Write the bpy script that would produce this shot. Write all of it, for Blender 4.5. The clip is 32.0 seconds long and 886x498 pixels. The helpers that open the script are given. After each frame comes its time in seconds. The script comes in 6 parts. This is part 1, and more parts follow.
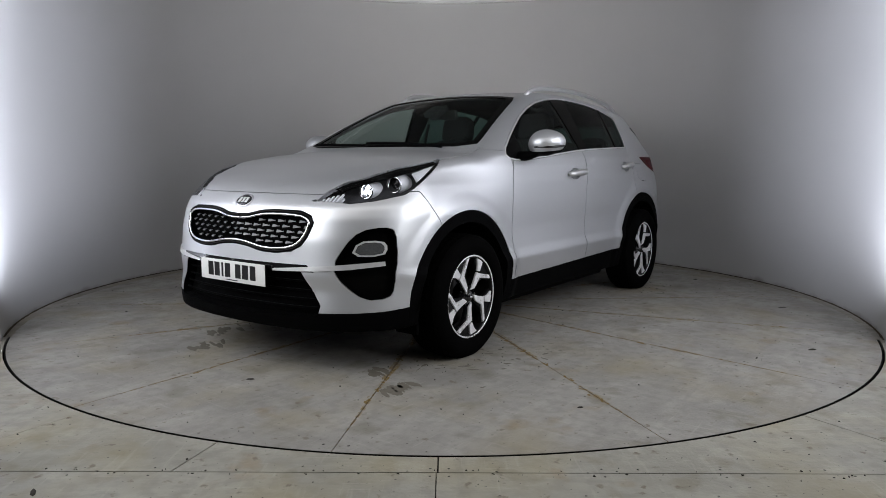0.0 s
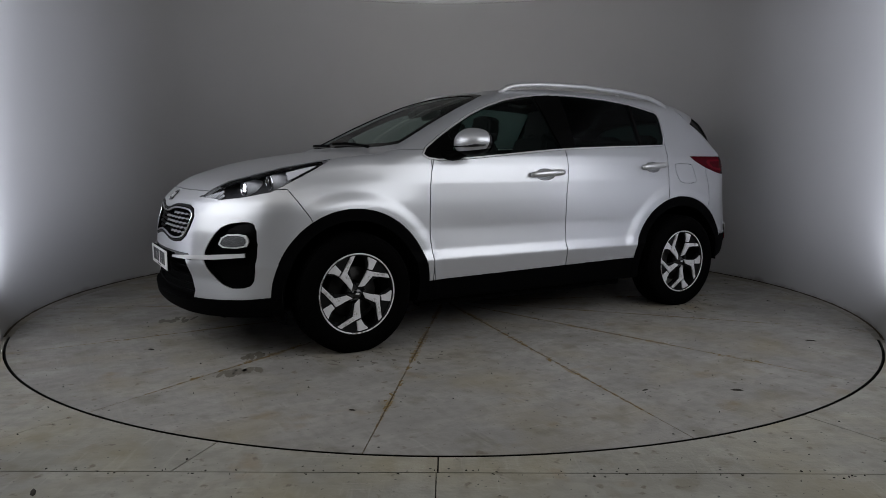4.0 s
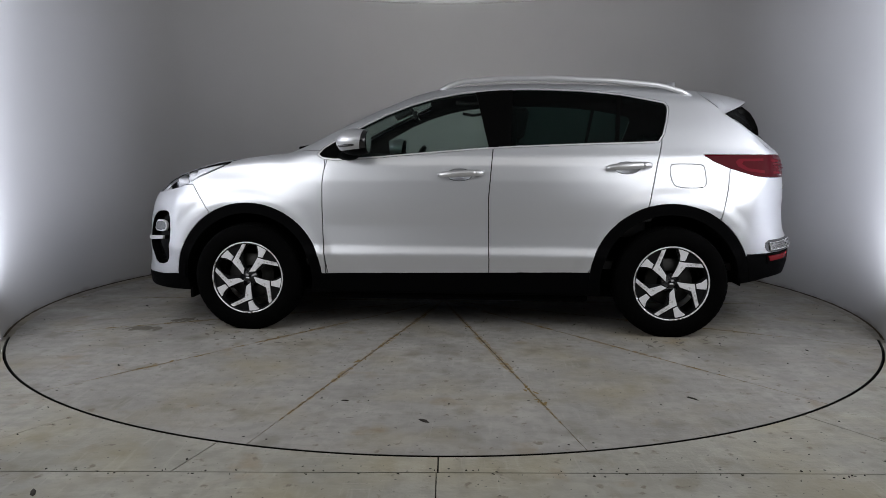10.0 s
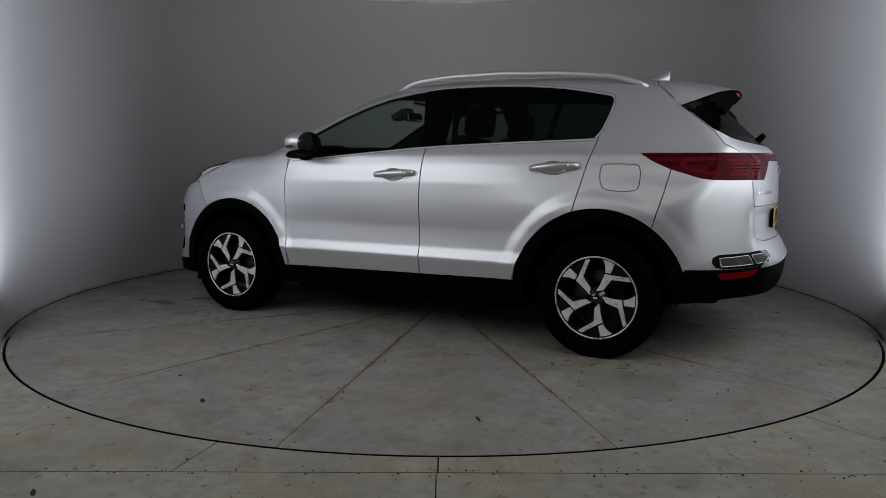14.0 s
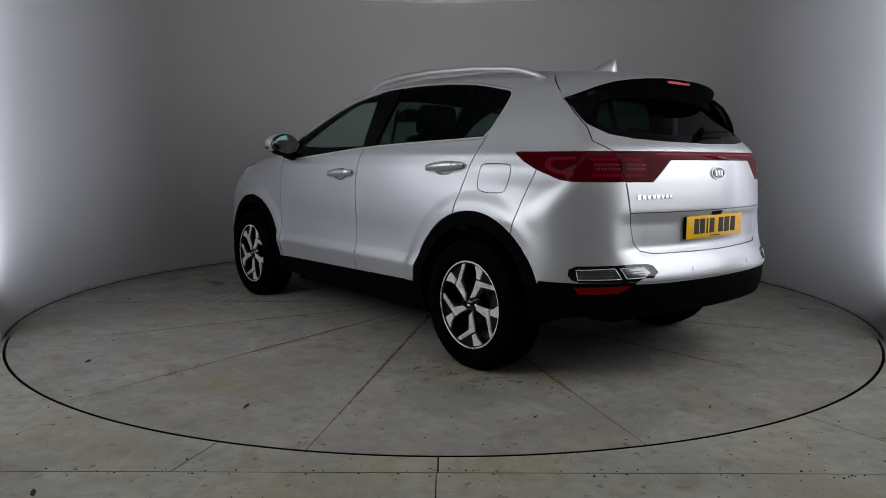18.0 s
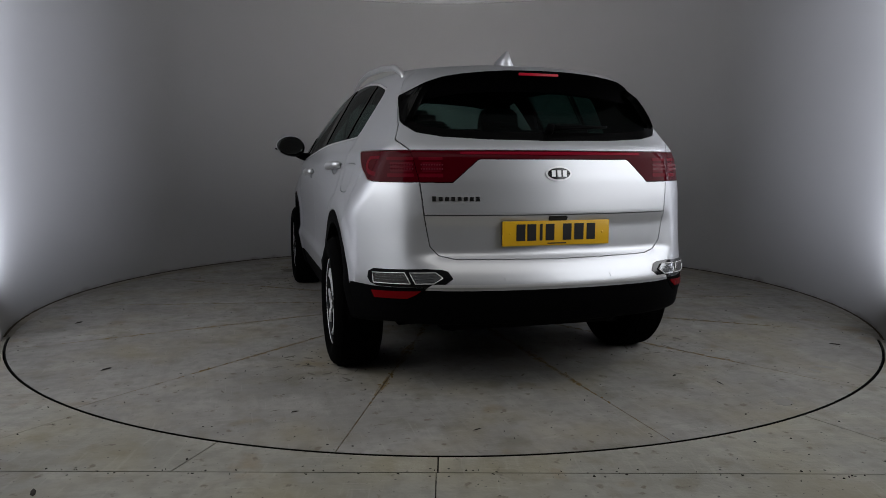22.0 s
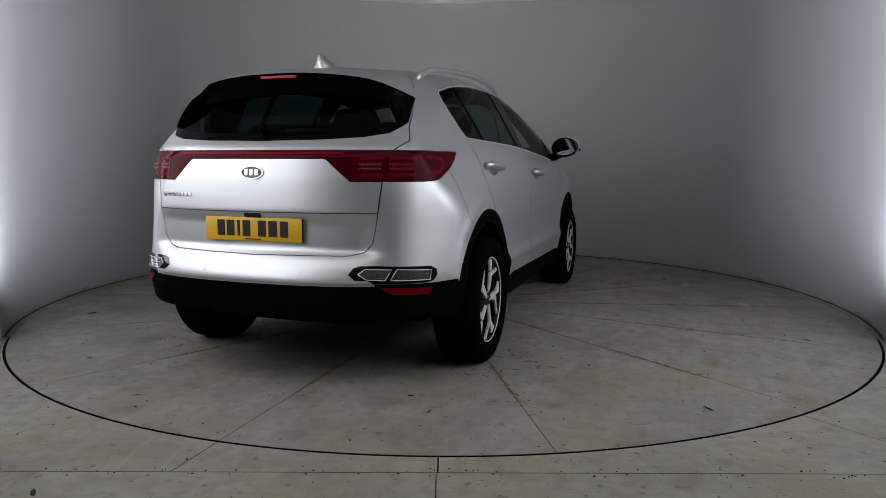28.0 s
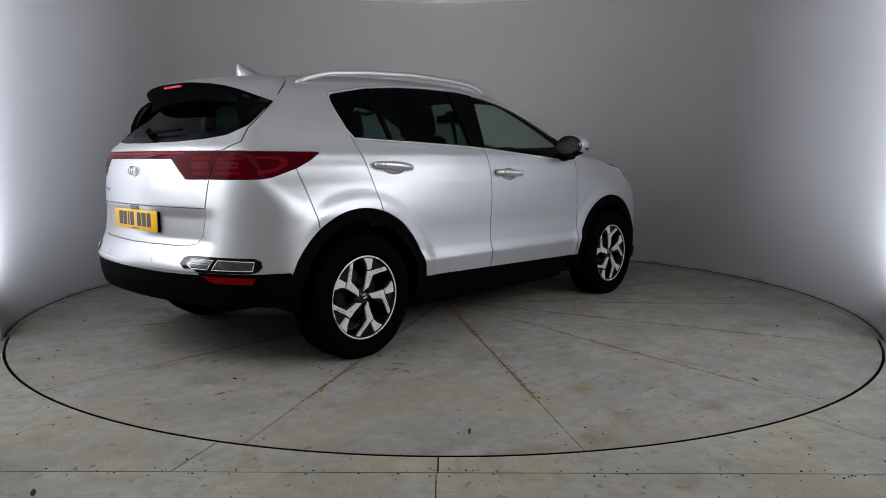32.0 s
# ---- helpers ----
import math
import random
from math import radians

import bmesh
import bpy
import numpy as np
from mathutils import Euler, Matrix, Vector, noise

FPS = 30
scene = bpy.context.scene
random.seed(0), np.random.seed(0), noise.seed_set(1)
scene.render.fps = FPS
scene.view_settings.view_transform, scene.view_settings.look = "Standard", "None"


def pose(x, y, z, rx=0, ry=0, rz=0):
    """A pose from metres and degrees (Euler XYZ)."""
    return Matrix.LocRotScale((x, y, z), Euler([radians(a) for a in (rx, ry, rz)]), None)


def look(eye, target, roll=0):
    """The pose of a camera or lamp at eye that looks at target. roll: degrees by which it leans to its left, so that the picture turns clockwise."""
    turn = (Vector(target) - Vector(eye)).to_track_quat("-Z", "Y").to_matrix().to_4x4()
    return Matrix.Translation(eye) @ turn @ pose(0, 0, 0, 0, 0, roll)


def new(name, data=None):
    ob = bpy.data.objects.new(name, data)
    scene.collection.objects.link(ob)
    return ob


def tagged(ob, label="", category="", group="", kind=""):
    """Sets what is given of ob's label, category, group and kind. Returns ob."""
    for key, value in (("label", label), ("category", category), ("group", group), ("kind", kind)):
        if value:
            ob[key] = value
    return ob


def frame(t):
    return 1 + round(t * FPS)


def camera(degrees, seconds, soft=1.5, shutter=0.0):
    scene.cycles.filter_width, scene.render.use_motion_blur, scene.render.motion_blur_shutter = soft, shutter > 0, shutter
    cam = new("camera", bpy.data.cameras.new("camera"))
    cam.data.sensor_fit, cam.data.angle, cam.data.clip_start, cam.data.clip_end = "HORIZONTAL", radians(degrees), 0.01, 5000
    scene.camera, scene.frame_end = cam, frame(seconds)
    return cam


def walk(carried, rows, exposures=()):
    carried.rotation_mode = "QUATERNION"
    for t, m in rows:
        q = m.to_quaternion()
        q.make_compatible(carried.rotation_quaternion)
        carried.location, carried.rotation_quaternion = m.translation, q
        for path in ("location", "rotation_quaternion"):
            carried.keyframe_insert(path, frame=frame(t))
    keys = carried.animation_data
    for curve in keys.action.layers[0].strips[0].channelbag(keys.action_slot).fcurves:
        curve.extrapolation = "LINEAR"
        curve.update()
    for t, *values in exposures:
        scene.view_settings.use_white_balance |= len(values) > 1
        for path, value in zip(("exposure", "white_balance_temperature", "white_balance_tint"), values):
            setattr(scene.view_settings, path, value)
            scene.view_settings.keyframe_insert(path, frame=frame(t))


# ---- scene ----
CAM_AT = (0.0, -5.3945, 1.0779)
cam = camera(64.746, 32.0, soft=0.75)
CAM_POSE = pose(*CAM_AT, 90 - 7.087, 0, 0.062) @ pose(0, 0, 0, 0, 0, 0.17)
walk(cam, [(0.0, CAM_POSE), (32.0, CAM_POSE)], exposures=[(0.0, -0.01), (1.0, -0.06), (2.0, -0.19), (3.0, -0.54), (6.0, -1.04), (7.0, -1.05), (8.0, -0.65), (9.0, -0.32), (10.0, -0.26), (11.0, -0.29), (12.0, -0.26), (13.0, -0.62), (14.0, -1.05), (17.0, -1.03), (18.0, -0.75), (19.0, -0.59), (20.0, -0.58), (21.0, -0.88), (22.0, -0.78), (23.0, -0.44), (24.0, -0.12), (25.0, 0.08), (28.0, -0.62), (29.0, -0.56), (30.0, -0.49), (31.0, -0.31), (32.0, -0.27)])

# turning of the table and of the car on it (clockwise seen from above)
TURN = [(0, 234.23), (2, 222.54), (4, 210.86), (6, 199.27), (8, 187.75), (10, 176.07), (12, 164.38), (14, 152.74),
        (16, 141.15), (18, 129.43), (20, 117.81), (22, 105.98), (24, 94.24), (26, 82.47), (28, 70.84), (30, 59.02), (32, 47.27)]
CAR_OFF = (-0.1437, 0.1336)

# ---------------------------------------------------------------- light
world = bpy.data.worlds.new("world")
scene.world = world
world.use_nodes = True
world.node_tree.nodes["Background"].inputs["Color"].default_value = (0.5, 0.52, 0.55, 1)
world.node_tree.nodes["Background"].inputs["Strength"].default_value = 0.02


def area_light(name, at, target, sx, sy, power, color=(1, 1, 1), spread=180, shape="RECTANGLE"):
    d = bpy.data.lights.new(name, "AREA")
    d.shape, d.size, d.energy, d.color = shape, sx, power, color
    d.spread = radians(spread)
    if shape == "RECTANGLE":
        d.size_y = sy
    ob = new(name, d)
    ob.matrix_world = look(at, target)
    return ob


LIGHTS = [("side_light", (-2.40, -2.56, 1.85), (-0.2, -1.20, 1.70), 2.6, 1.80, 60, (0.94, 0.96, 1.0), 180),
          ("side_light", (2.40, -2.56, 1.85), (0.2, -1.20, 1.70), 2.6, 1.80, 60, (0.94, 0.96, 1.0), 180),
          ("edge_light", (-2.50, -1.45, 1.62), (-2.85, -0.98, 1.62), 0.10, 2.5, 40, (0.81, 0.86, 1.0), 66),
          ("edge_light", (2.50, -1.45, 1.62), (2.85, -0.98, 1.62), 0.10, 2.5, 40, (0.81, 0.86, 1.0), 66),
          ("ceiling_light", (0, -2.9, 3.12), (0, 3.0, 2.78), 4.4, 0.5, 20, (1.0, 0.985, 0.975), 54),
          ("ceiling_light", (0, -4.2, 3.15), (0, -3.9, 0), 4.4, 1.2, 27, (1.0, 0.975, 0.945), 150)]
for n, at, to, sx, sy, e, c, sp in LIGHTS:
    area_light(n, at, to, sx, sy, e, c, sp)


# ---------------------------------------------------------------- materials
def mat(name, base, rough=0.5, metal=0.0, var=0.06, scale=8.0, bump=0.0, bump_scale=200.0, coat=0.0, rough_var=0.0,
        emit=None, emit_strength=0.0, transmission=0.0, ior=1.5, alpha=1.0, spec=0.5):
    m = bpy.data.materials.new(name)
    m.use_nodes = True
    nt = m.node_tree
    b = nt.nodes["Principled BSDF"]
    b.inputs["Base Color"].default_value = (*base, 1)
    b.inputs["Roughness"].default_value = rough
    b.inputs["Metallic"].default_value = metal
    b.inputs["Specular IOR Level"].default_value = spec
    b.inputs["IOR"].default_value = ior
    b.inputs["Coat Weight"].default_value = coat
    b.inputs["Coat Roughness"].default_value = 0.03
    b.inputs["Transmission Weight"].default_value = transmission
    b.inputs["Alpha"].default_value = alpha
    if emit:
        b.inputs["Emission Color"].default_value = (*emit, 1)
        b.inputs["Emission Strength"].default_value = emit_strength
    tc = nt.nodes.new("ShaderNodeTexCoord")
    if var > 0:
        n1 = nt.nodes.new("ShaderNodeTexNoise")
        n1.inputs["Scale"].default_value, n1.inputs["Detail"].default_value = scale, 6
        nt.links.new(tc.outputs["Object"], n1.inputs["Vector"])
        mix = nt.nodes.new("ShaderNodeMix")
        mix.data_type = "RGBA"
        mix.inputs[6].default_value = (*[c * (1 - var) for c in base], 1)
        mix.inputs[7].default_value = (*[min(1, c * (1 + var)) for c in base], 1)
        nt.links.new(n1.outputs["Fac"], mix.inputs["Factor"])
        nt.links.new(mix.outputs[2], b.inputs["Base Color"])
        if rough_var > 0:
            mr = nt.nodes.new("ShaderNodeMapRange")
            mr.inputs["To Min"].default_value, mr.inputs["To Max"].default_value = rough - rough_var, rough + rough_var
            nt.links.new(n1.outputs["Fac"], mr.inputs["Value"])
            nt.links.new(mr.outputs["Result"], b.inputs["Roughness"])
    if bump > 0:
        n2 = nt.nodes.new("ShaderNodeTexNoise")
        n2.inputs["Scale"].default_value, n2.inputs["Detail"].default_value = bump_scale, 3
        nt.links.new(tc.outputs["Object"], n2.inputs["Vector"])
        bp = nt.nodes.new("ShaderNodeBump")
        bp.inputs["Strength"].default_value, bp.inputs["Distance"].default_value = bump, 0.002
        nt.links.new(n2.outputs["Fac"], bp.inputs["Height"])
        nt.links.new(bp.outputs["Normal"], b.inputs["Normal"])
    return m


def concrete_like(name, base, stain, rust, seed, joints=False):
    """A worn painted board: broad tone patches, scuffs, specks and rusty spots."""
    m = mat(name, base, 0.62, var=0)
    nt = m.node_tree
    b = nt.nodes["Principled BSDF"]
    tc = nt.nodes.new("ShaderNodeTexCoord")
    mp = nt.nodes.new("ShaderNodeMapping")
    mp.inputs["Location"].default_value = (seed, seed * 0.7, 0)
    nt.links.new(tc.outputs["Object"], mp.inputs["Vector"])

    def layer(scale, detail, lo, hi, stretch=None):
        n = nt.nodes.new("ShaderNodeTexNoise")
        n.inputs["Scale"].default_value, n.inputs["Detail"].default_value = scale, detail
        src = mp.outputs["Vector"]
        if stretch:
            s = nt.nodes.new("ShaderNodeMapping")
            s.inputs["Scale"].default_value = stretch
            nt.links.new(src, s.inputs["Vector"])
            src = s.outputs["Vector"]
        nt.links.new(src, n.inputs["Vector"])
        r = nt.nodes.new("ShaderNodeMapRange")
        r.inputs["From Min"].default_value, r.inputs["From Max"].default_value = lo, hi
        nt.links.new(n.outputs["Fac"], r.inputs["Value"])
        return r.outputs["Result"]

    def blend(colour_in, other, fac, amount):
        mul = nt.nodes.new("ShaderNodeMath")
        mul.operation = "MULTIPLY"
        mul.inputs[1].default_value = amount
        nt.links.new(fac, mul.inputs[0])
        mx = nt.nodes.new("ShaderNodeMix")
        mx.data_type = "RGBA"
        if colour_in is None:
            mx.inputs[6].default_value = (*base, 1)
        else:
            nt.links.new(colour_in, mx.inputs[6])
        mx.inputs[7].default_value = (*other, 1)
        nt.links.new(mul.outputs[0], mx.inputs["Factor"])
        return mx.outputs[2]

    c = blend(None, tuple(v * 0.62 for v in base), layer(1.3, 10, 0.42, 0.70), 0.6)
    c = blend(c, tuple(min(1, v * 1.28) for v in base), layer(3.1, 10, 0.48, 0.72, (1, 1.8, 1)), 0.6)
    c = blend(c, tuple(v * 0.72 for v in base), layer(16.0, 9, 0.46, 0.62), 0.5)
    c = blend(c, stain, layer(5.0, 14, 0.56, 0.68), 0.5)
    c = blend(c, (base[0] * 0.95, base[1] * 0.84, base[2] * 0.54), layer(1.7, 12, 0.48, 0.68), 0.5)
    c = blend(c, rust, layer(2.9, 14, 0.62, 0.74), 0.7)
    c = blend(c, (0.045, 0.038, 0.03), layer(46, 5, 0.67, 0.71), 0.9)
    c = blend(c, (0.13, 0.105, 0.075), layer(15, 13, 0.64, 0.70), 0.8)
    # rubbed streaks across each other, and pale hair scratches
    c = blend(c, tuple(v * 0.5 for v in base), layer(9, 12, 0.56, 0.68, (0.25, 2.2, 1)), 0.16)
    c = blend(c, tuple(v * 0.6 for v in base), layer(7, 12, 0.58, 0.70, (2.0, 0.22, 1)), 0.22)
    c = blend(c, tuple(min(1, v * 1.45) for v in base), layer(13, 12, 0.60, 0.68, (3.0, 0.3, 1)), 0.18)
    c = blend(c, tuple(min(1, v * 1.5) for v in base), layer(42, 6, 0.64, 0.68, (0.10, 1.6, 1)), 0.2)
    if joints:
        # rust and dirt that has crept out of the radial joints
        sep = nt.nodes.new("ShaderNodeSeparateXYZ")
        nt.links.new(tc.outputs["Object"], sep.inputs[0])

        def op(kind, a, b_=None):
            n = nt.nodes.new("ShaderNodeMath")
            n.operation = kind
            for k, v in enumerate((a, b_)):
                if v is None:
                    continue
                if isinstance(v, (int, float)):
                    n.inputs[k].default_value = v
                else:
                    nt.links.new(v, n.inputs[k])
            return n.outputs[0]
        ang = op("ARCTAN2", sep.outputs["Y"], sep.outputs["X"])
        fr = op("FRACT", op("ADD", op("MULTIPLY", op("SUBTRACT", ang, radians(1.8)), 14 / (2 * math.pi)), 14.5))
        rad = op("SQRT", op("ADD", op("MULTIPLY", sep.outputs["X"], sep.outputs["X"]), op("MULTIPLY", sep.outputs["Y"], sep.outputs["Y"])))
        dist = op("MULTIPLY", op("MULTIPLY", op("ABSOLUTE", op("SUBTRACT", fr, 0.5)), 2 * math.pi / 14), rad)
        inner = op("MINIMUM", op("MAXIMUM", op("SUBTRACT", 2.75, rad), 0.0), 1.0)
        wid = op("ADD", op("MULTIPLY", op("MULTIPLY", layer(2.2, 8, 0.34, 0.62), inner), 0.030), 0.002)
        near = op("MULTIPLY", op("GREATER_THAN", wid, dist), layer(26, 10, 0.40, 0.56))
        c = blend(c, rust, near, 0.92)
        c = blend(c, (0.10, 0.07, 0.04), op("MULTIPLY", op("GREATER_THAN", op("MULTIPLY", wid, 0.25), dist), layer(40, 6, 0.36, 0.50)), 0.9)
        # tyre rub: two dirty rings where wheels have passed
        for r0, w0 in ((1.55, 0.22), (1.05, 0.18)):
            ring = op("SUBTRACT", 1.0, op("MINIMUM", op("DIVIDE", op("ABSOLUTE", op("SUBTRACT", rad, r0)), w0), 1.0))
            c = blend(c, (0.17, 0.15, 0.12), op("MULTIPLY", ring, layer(9, 12, 0.50, 0.66)), 0.75)
    nt.links.new(c, b.inputs["Base Color"])
    rr = nt.nodes.new("ShaderNodeMapRange")
    rr.inputs["To Min"].default_value, rr.inputs["To Max"].default_value = 0.42, 0.75
    nt.links.new(layer(4.0, 8, 0.3, 0.7), rr.inputs["Value"])
    nt.links.new(rr.outputs["Result"], b.inputs["Roughness"])
    bp = nt.nodes.new("ShaderNodeBump")
    bp.inputs["Strength"].default_value, bp.inputs["Distance"].default_value = 0.25, 0.003
    nt.links.new(layer(60, 6, 0.3, 0.7), bp.inputs["Height"])
    nt.links.new(bp.outputs["Normal"], b.inputs["Normal"])
    return m


def wall_paint():
    """Grey-white wall paint with brown scuffs and dust that gathers at its foot."""
    m = mat("booth_wall_paint", (0.382, 0.376, 0.373), 0.6, var=0.05, scale=1.5, bump=0.1, bump_scale=30)
    nt = m.node_tree
    b = nt.nodes["Principled BSDF"]
    old = b.inputs["Base Color"].links[0].from_socket
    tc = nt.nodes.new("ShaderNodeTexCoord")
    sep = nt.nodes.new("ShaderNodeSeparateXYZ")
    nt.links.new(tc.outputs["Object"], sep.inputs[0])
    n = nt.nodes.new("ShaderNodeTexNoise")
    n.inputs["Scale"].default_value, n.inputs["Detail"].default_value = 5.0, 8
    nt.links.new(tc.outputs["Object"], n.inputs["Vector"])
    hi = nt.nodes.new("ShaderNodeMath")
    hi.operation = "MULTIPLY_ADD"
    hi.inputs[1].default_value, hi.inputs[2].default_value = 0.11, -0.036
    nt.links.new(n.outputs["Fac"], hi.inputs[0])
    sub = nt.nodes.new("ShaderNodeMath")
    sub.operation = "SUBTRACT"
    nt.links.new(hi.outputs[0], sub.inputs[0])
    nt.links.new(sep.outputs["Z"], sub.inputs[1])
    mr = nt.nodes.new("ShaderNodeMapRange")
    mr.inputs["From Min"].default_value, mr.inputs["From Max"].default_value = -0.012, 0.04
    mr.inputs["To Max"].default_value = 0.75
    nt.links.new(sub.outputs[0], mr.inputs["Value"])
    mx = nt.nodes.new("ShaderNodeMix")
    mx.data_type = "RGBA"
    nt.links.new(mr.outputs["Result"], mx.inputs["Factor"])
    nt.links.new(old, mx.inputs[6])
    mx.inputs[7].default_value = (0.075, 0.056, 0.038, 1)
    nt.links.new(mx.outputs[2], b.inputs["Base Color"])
    return m


SILVER = mat("silver_paint", (0.62, 0.63, 0.655), 0.41, 0.74, var=0.02, scale=900, coat=0.5)
BLACK_PLASTIC = mat("black_plastic", (0.0016, 0.0016, 0.0018), 0.6, var=0.2, scale=30, bump=0.3, bump_scale=500, spec=0.02)
PILLAR_BLACK = mat("pillar_black", (0.002, 0.002, 0.002), 0.2, var=0.1, spec=0.04)
GLOSS_BLACK = mat("gloss_black", (0.006, 0.006, 0.007), 0.12, var=0.1, coat=0.4)
RUBBER = mat("tyre_rubber", (0.0018, 0.0018, 0.0018), 0.8, var=0.25, scale=20, bump=0.4, bump_scale=120, spec=0.015)
CHROME = mat("chrome", (0.78, 0.78, 0.80), 0.1, 1.0, var=0.02)
TRIM_CHROME = mat("trim_chrome", (0.72, 0.72, 0.73), 0.35, 0.55, var=0.02)
SATIN = mat("satin_aluminium", (0.66, 0.66, 0.67), 0.38, 0.85, var=0.03)
MACHINED = mat("machined_alloy", (0.84, 0.84, 0.86), 0.36, 0.35, var=0.12, scale=26, rough_var=0.08)
ALLOY_BLACK = mat("black_alloy", (0.004, 0.004, 0.0045), 0.4, var=0.1, spec=0.2)
STEEL = mat("brake_steel", (0.03, 0.029, 0.028), 0.5, 0.8, var=0.2, scale=40)
CABIN = mat("cabin_trim", (0.014, 0.014, 0.015), 0.7, var=0.2, scale=25, bump=0.2)
SEAT_CLOTH = mat("seat_cloth", (0.016, 0.016, 0.017), 0.9, var=0.3, scale=60, bump=0.4, bump_scale=300)
LINING = mat("lining", (0.005, 0.005, 0.005), 0.9, var=0.1)
UNDER = mat("underbody", (0.003, 0.003, 0.003), 0.9, var=0.3, spec=0.05)
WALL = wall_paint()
TABLE = concrete_like("turntable_board", (0.274, 0.263, 0.243), (0.13, 0.122, 0.090), (0.18, 0.120, 0.040), 0.0, True)
FLOOR = concrete_like("floor_board", (0.298, 0.288, 0.250), (0.155, 0.135, 0.09), (0.22, 0.135, 0.05), 3.7)
DUST = concrete_like("dust", (0.235, 0.220, 0.190), (0.12, 0.10, 0.075), (0.15, 0.105, 0.05), 8.3)
DARK_GAP = mat("dark_gap", (0.003, 0.003, 0.003), 0.9, var=0.1, spec=0.05)
CEIL = mat("ceiling_paint", (0.25, 0.25, 0.25), 0.8, var=0.05)
SKIRT_DIRT = mat("dirt", (0.060, 0.047, 0.034), 0.95, var=0.7, scale=9, bump=0.5, bump_scale=60, spec=0.1)


def glass(name, tint, base_gloss=0.04, rim_gloss=0.8):
    """Thin tinted car glass: clear see-through tint under a mirror sheen."""
    m = bpy.data.materials.new(name)
    m.use_nodes = True
    nt = m.node_tree
    nt.nodes.remove(nt.nodes["Principled BSDF"])
    out = nt.nodes["Material Output"]
    tr = nt.nodes.new("ShaderNodeBsdfTransparent")
    tr.inputs["Color"].default_value = (*tint, 1)
    gl = nt.nodes.new("ShaderNodeBsdfGlossy")
    gl.inputs["Roughness"].default_value = 0.02
    lw = nt.nodes.new("ShaderNodeLayerWeight")
    lw.inputs["Blend"].default_value = 0.5
    pw = nt.nodes.new("ShaderNodeMath")
    pw.operation = "POWER"
    pw.inputs[1].default_value = 5.0
    nt.links.new(lw.outputs["Facing"], pw.inputs[0])
    fr = nt.nodes.new("ShaderNodeMath")
    fr.operation = "MULTIPLY_ADD"
    fr.inputs[1].default_value, fr.inputs[2].default_value = rim_gloss, base_gloss
    nt.links.new(pw.outputs[0], fr.inputs[0])
    mx = nt.nodes.new("ShaderNodeMixShader")
    nt.links.new(fr.outputs[0], mx.inputs["Fac"])
    nt.links.new(tr.outputs["BSDF"], mx.inputs[1])
    nt.links.new(gl.outputs["BSDF"], mx.inputs[2])
    nt.links.new(mx.outputs["Shader"], out.inputs["Surface"])
    return m


GLASS_CLEAR = glass("clear_glass", (0.60, 0.69, 0.66), 0.02, 0.40)
GLASS_DARK = glass("privacy_glass", (0.12, 0.20, 0.185), 0.014, 0.35)
GLASS_LAMP = glass("lamp_glass", (0.94, 0.95, 0.97), 0.015, 0.12)
RED_LENS = mat("red_lens", (0.058, 0.0008, 0.004), 0.06, var=0.1, spec=0.05)
RED_INNER = mat("red_light_guide", (0.120, 0.003, 0.010), 0.25, var=0.05, spec=0.05)
RED_BRIGHT = mat("red_reflector", (0.13, 0.002, 0.004), 0.2, var=0.15, scale=200, spec=0.08)
WHITE_LENS = mat("white_lens", (0.30, 0.31, 0.32), 0.20, 0.8, var=0.2, scale=70)
INDICATOR_LENS = mat("indicator_lens", (0.25, 0.245, 0.24), 0.18, 0.8, var=0.3, scale=50)
PLATE_YELLOW = mat("yellow_plate", (0.74, 0.42, 0.012), 0.35, var=0.04)
PLATE_WHITE = mat("white_plate", (0.75, 0.75, 0.74), 0.35, var=0.04)
PLATE_INK = mat("plate_ink", (0.01, 0.01, 0.012), 0.4, var=0.1)
HEADLIGHT_GLOW = mat("headlight_glow", (0.9, 0.9, 0.9), 0.3, var=0, emit=(0.86, 0.90, 1.0), emit_strength=14)
PROJECTOR_GLASS = mat("projector_glass", (0.30, 0.31, 0.34), 0.12, 0.5, var=0.1, scale=40)
MIRROR_GLASS = mat("mirror_glass", (0.85, 0.88, 0.88), 0.02, 1.0, var=0)


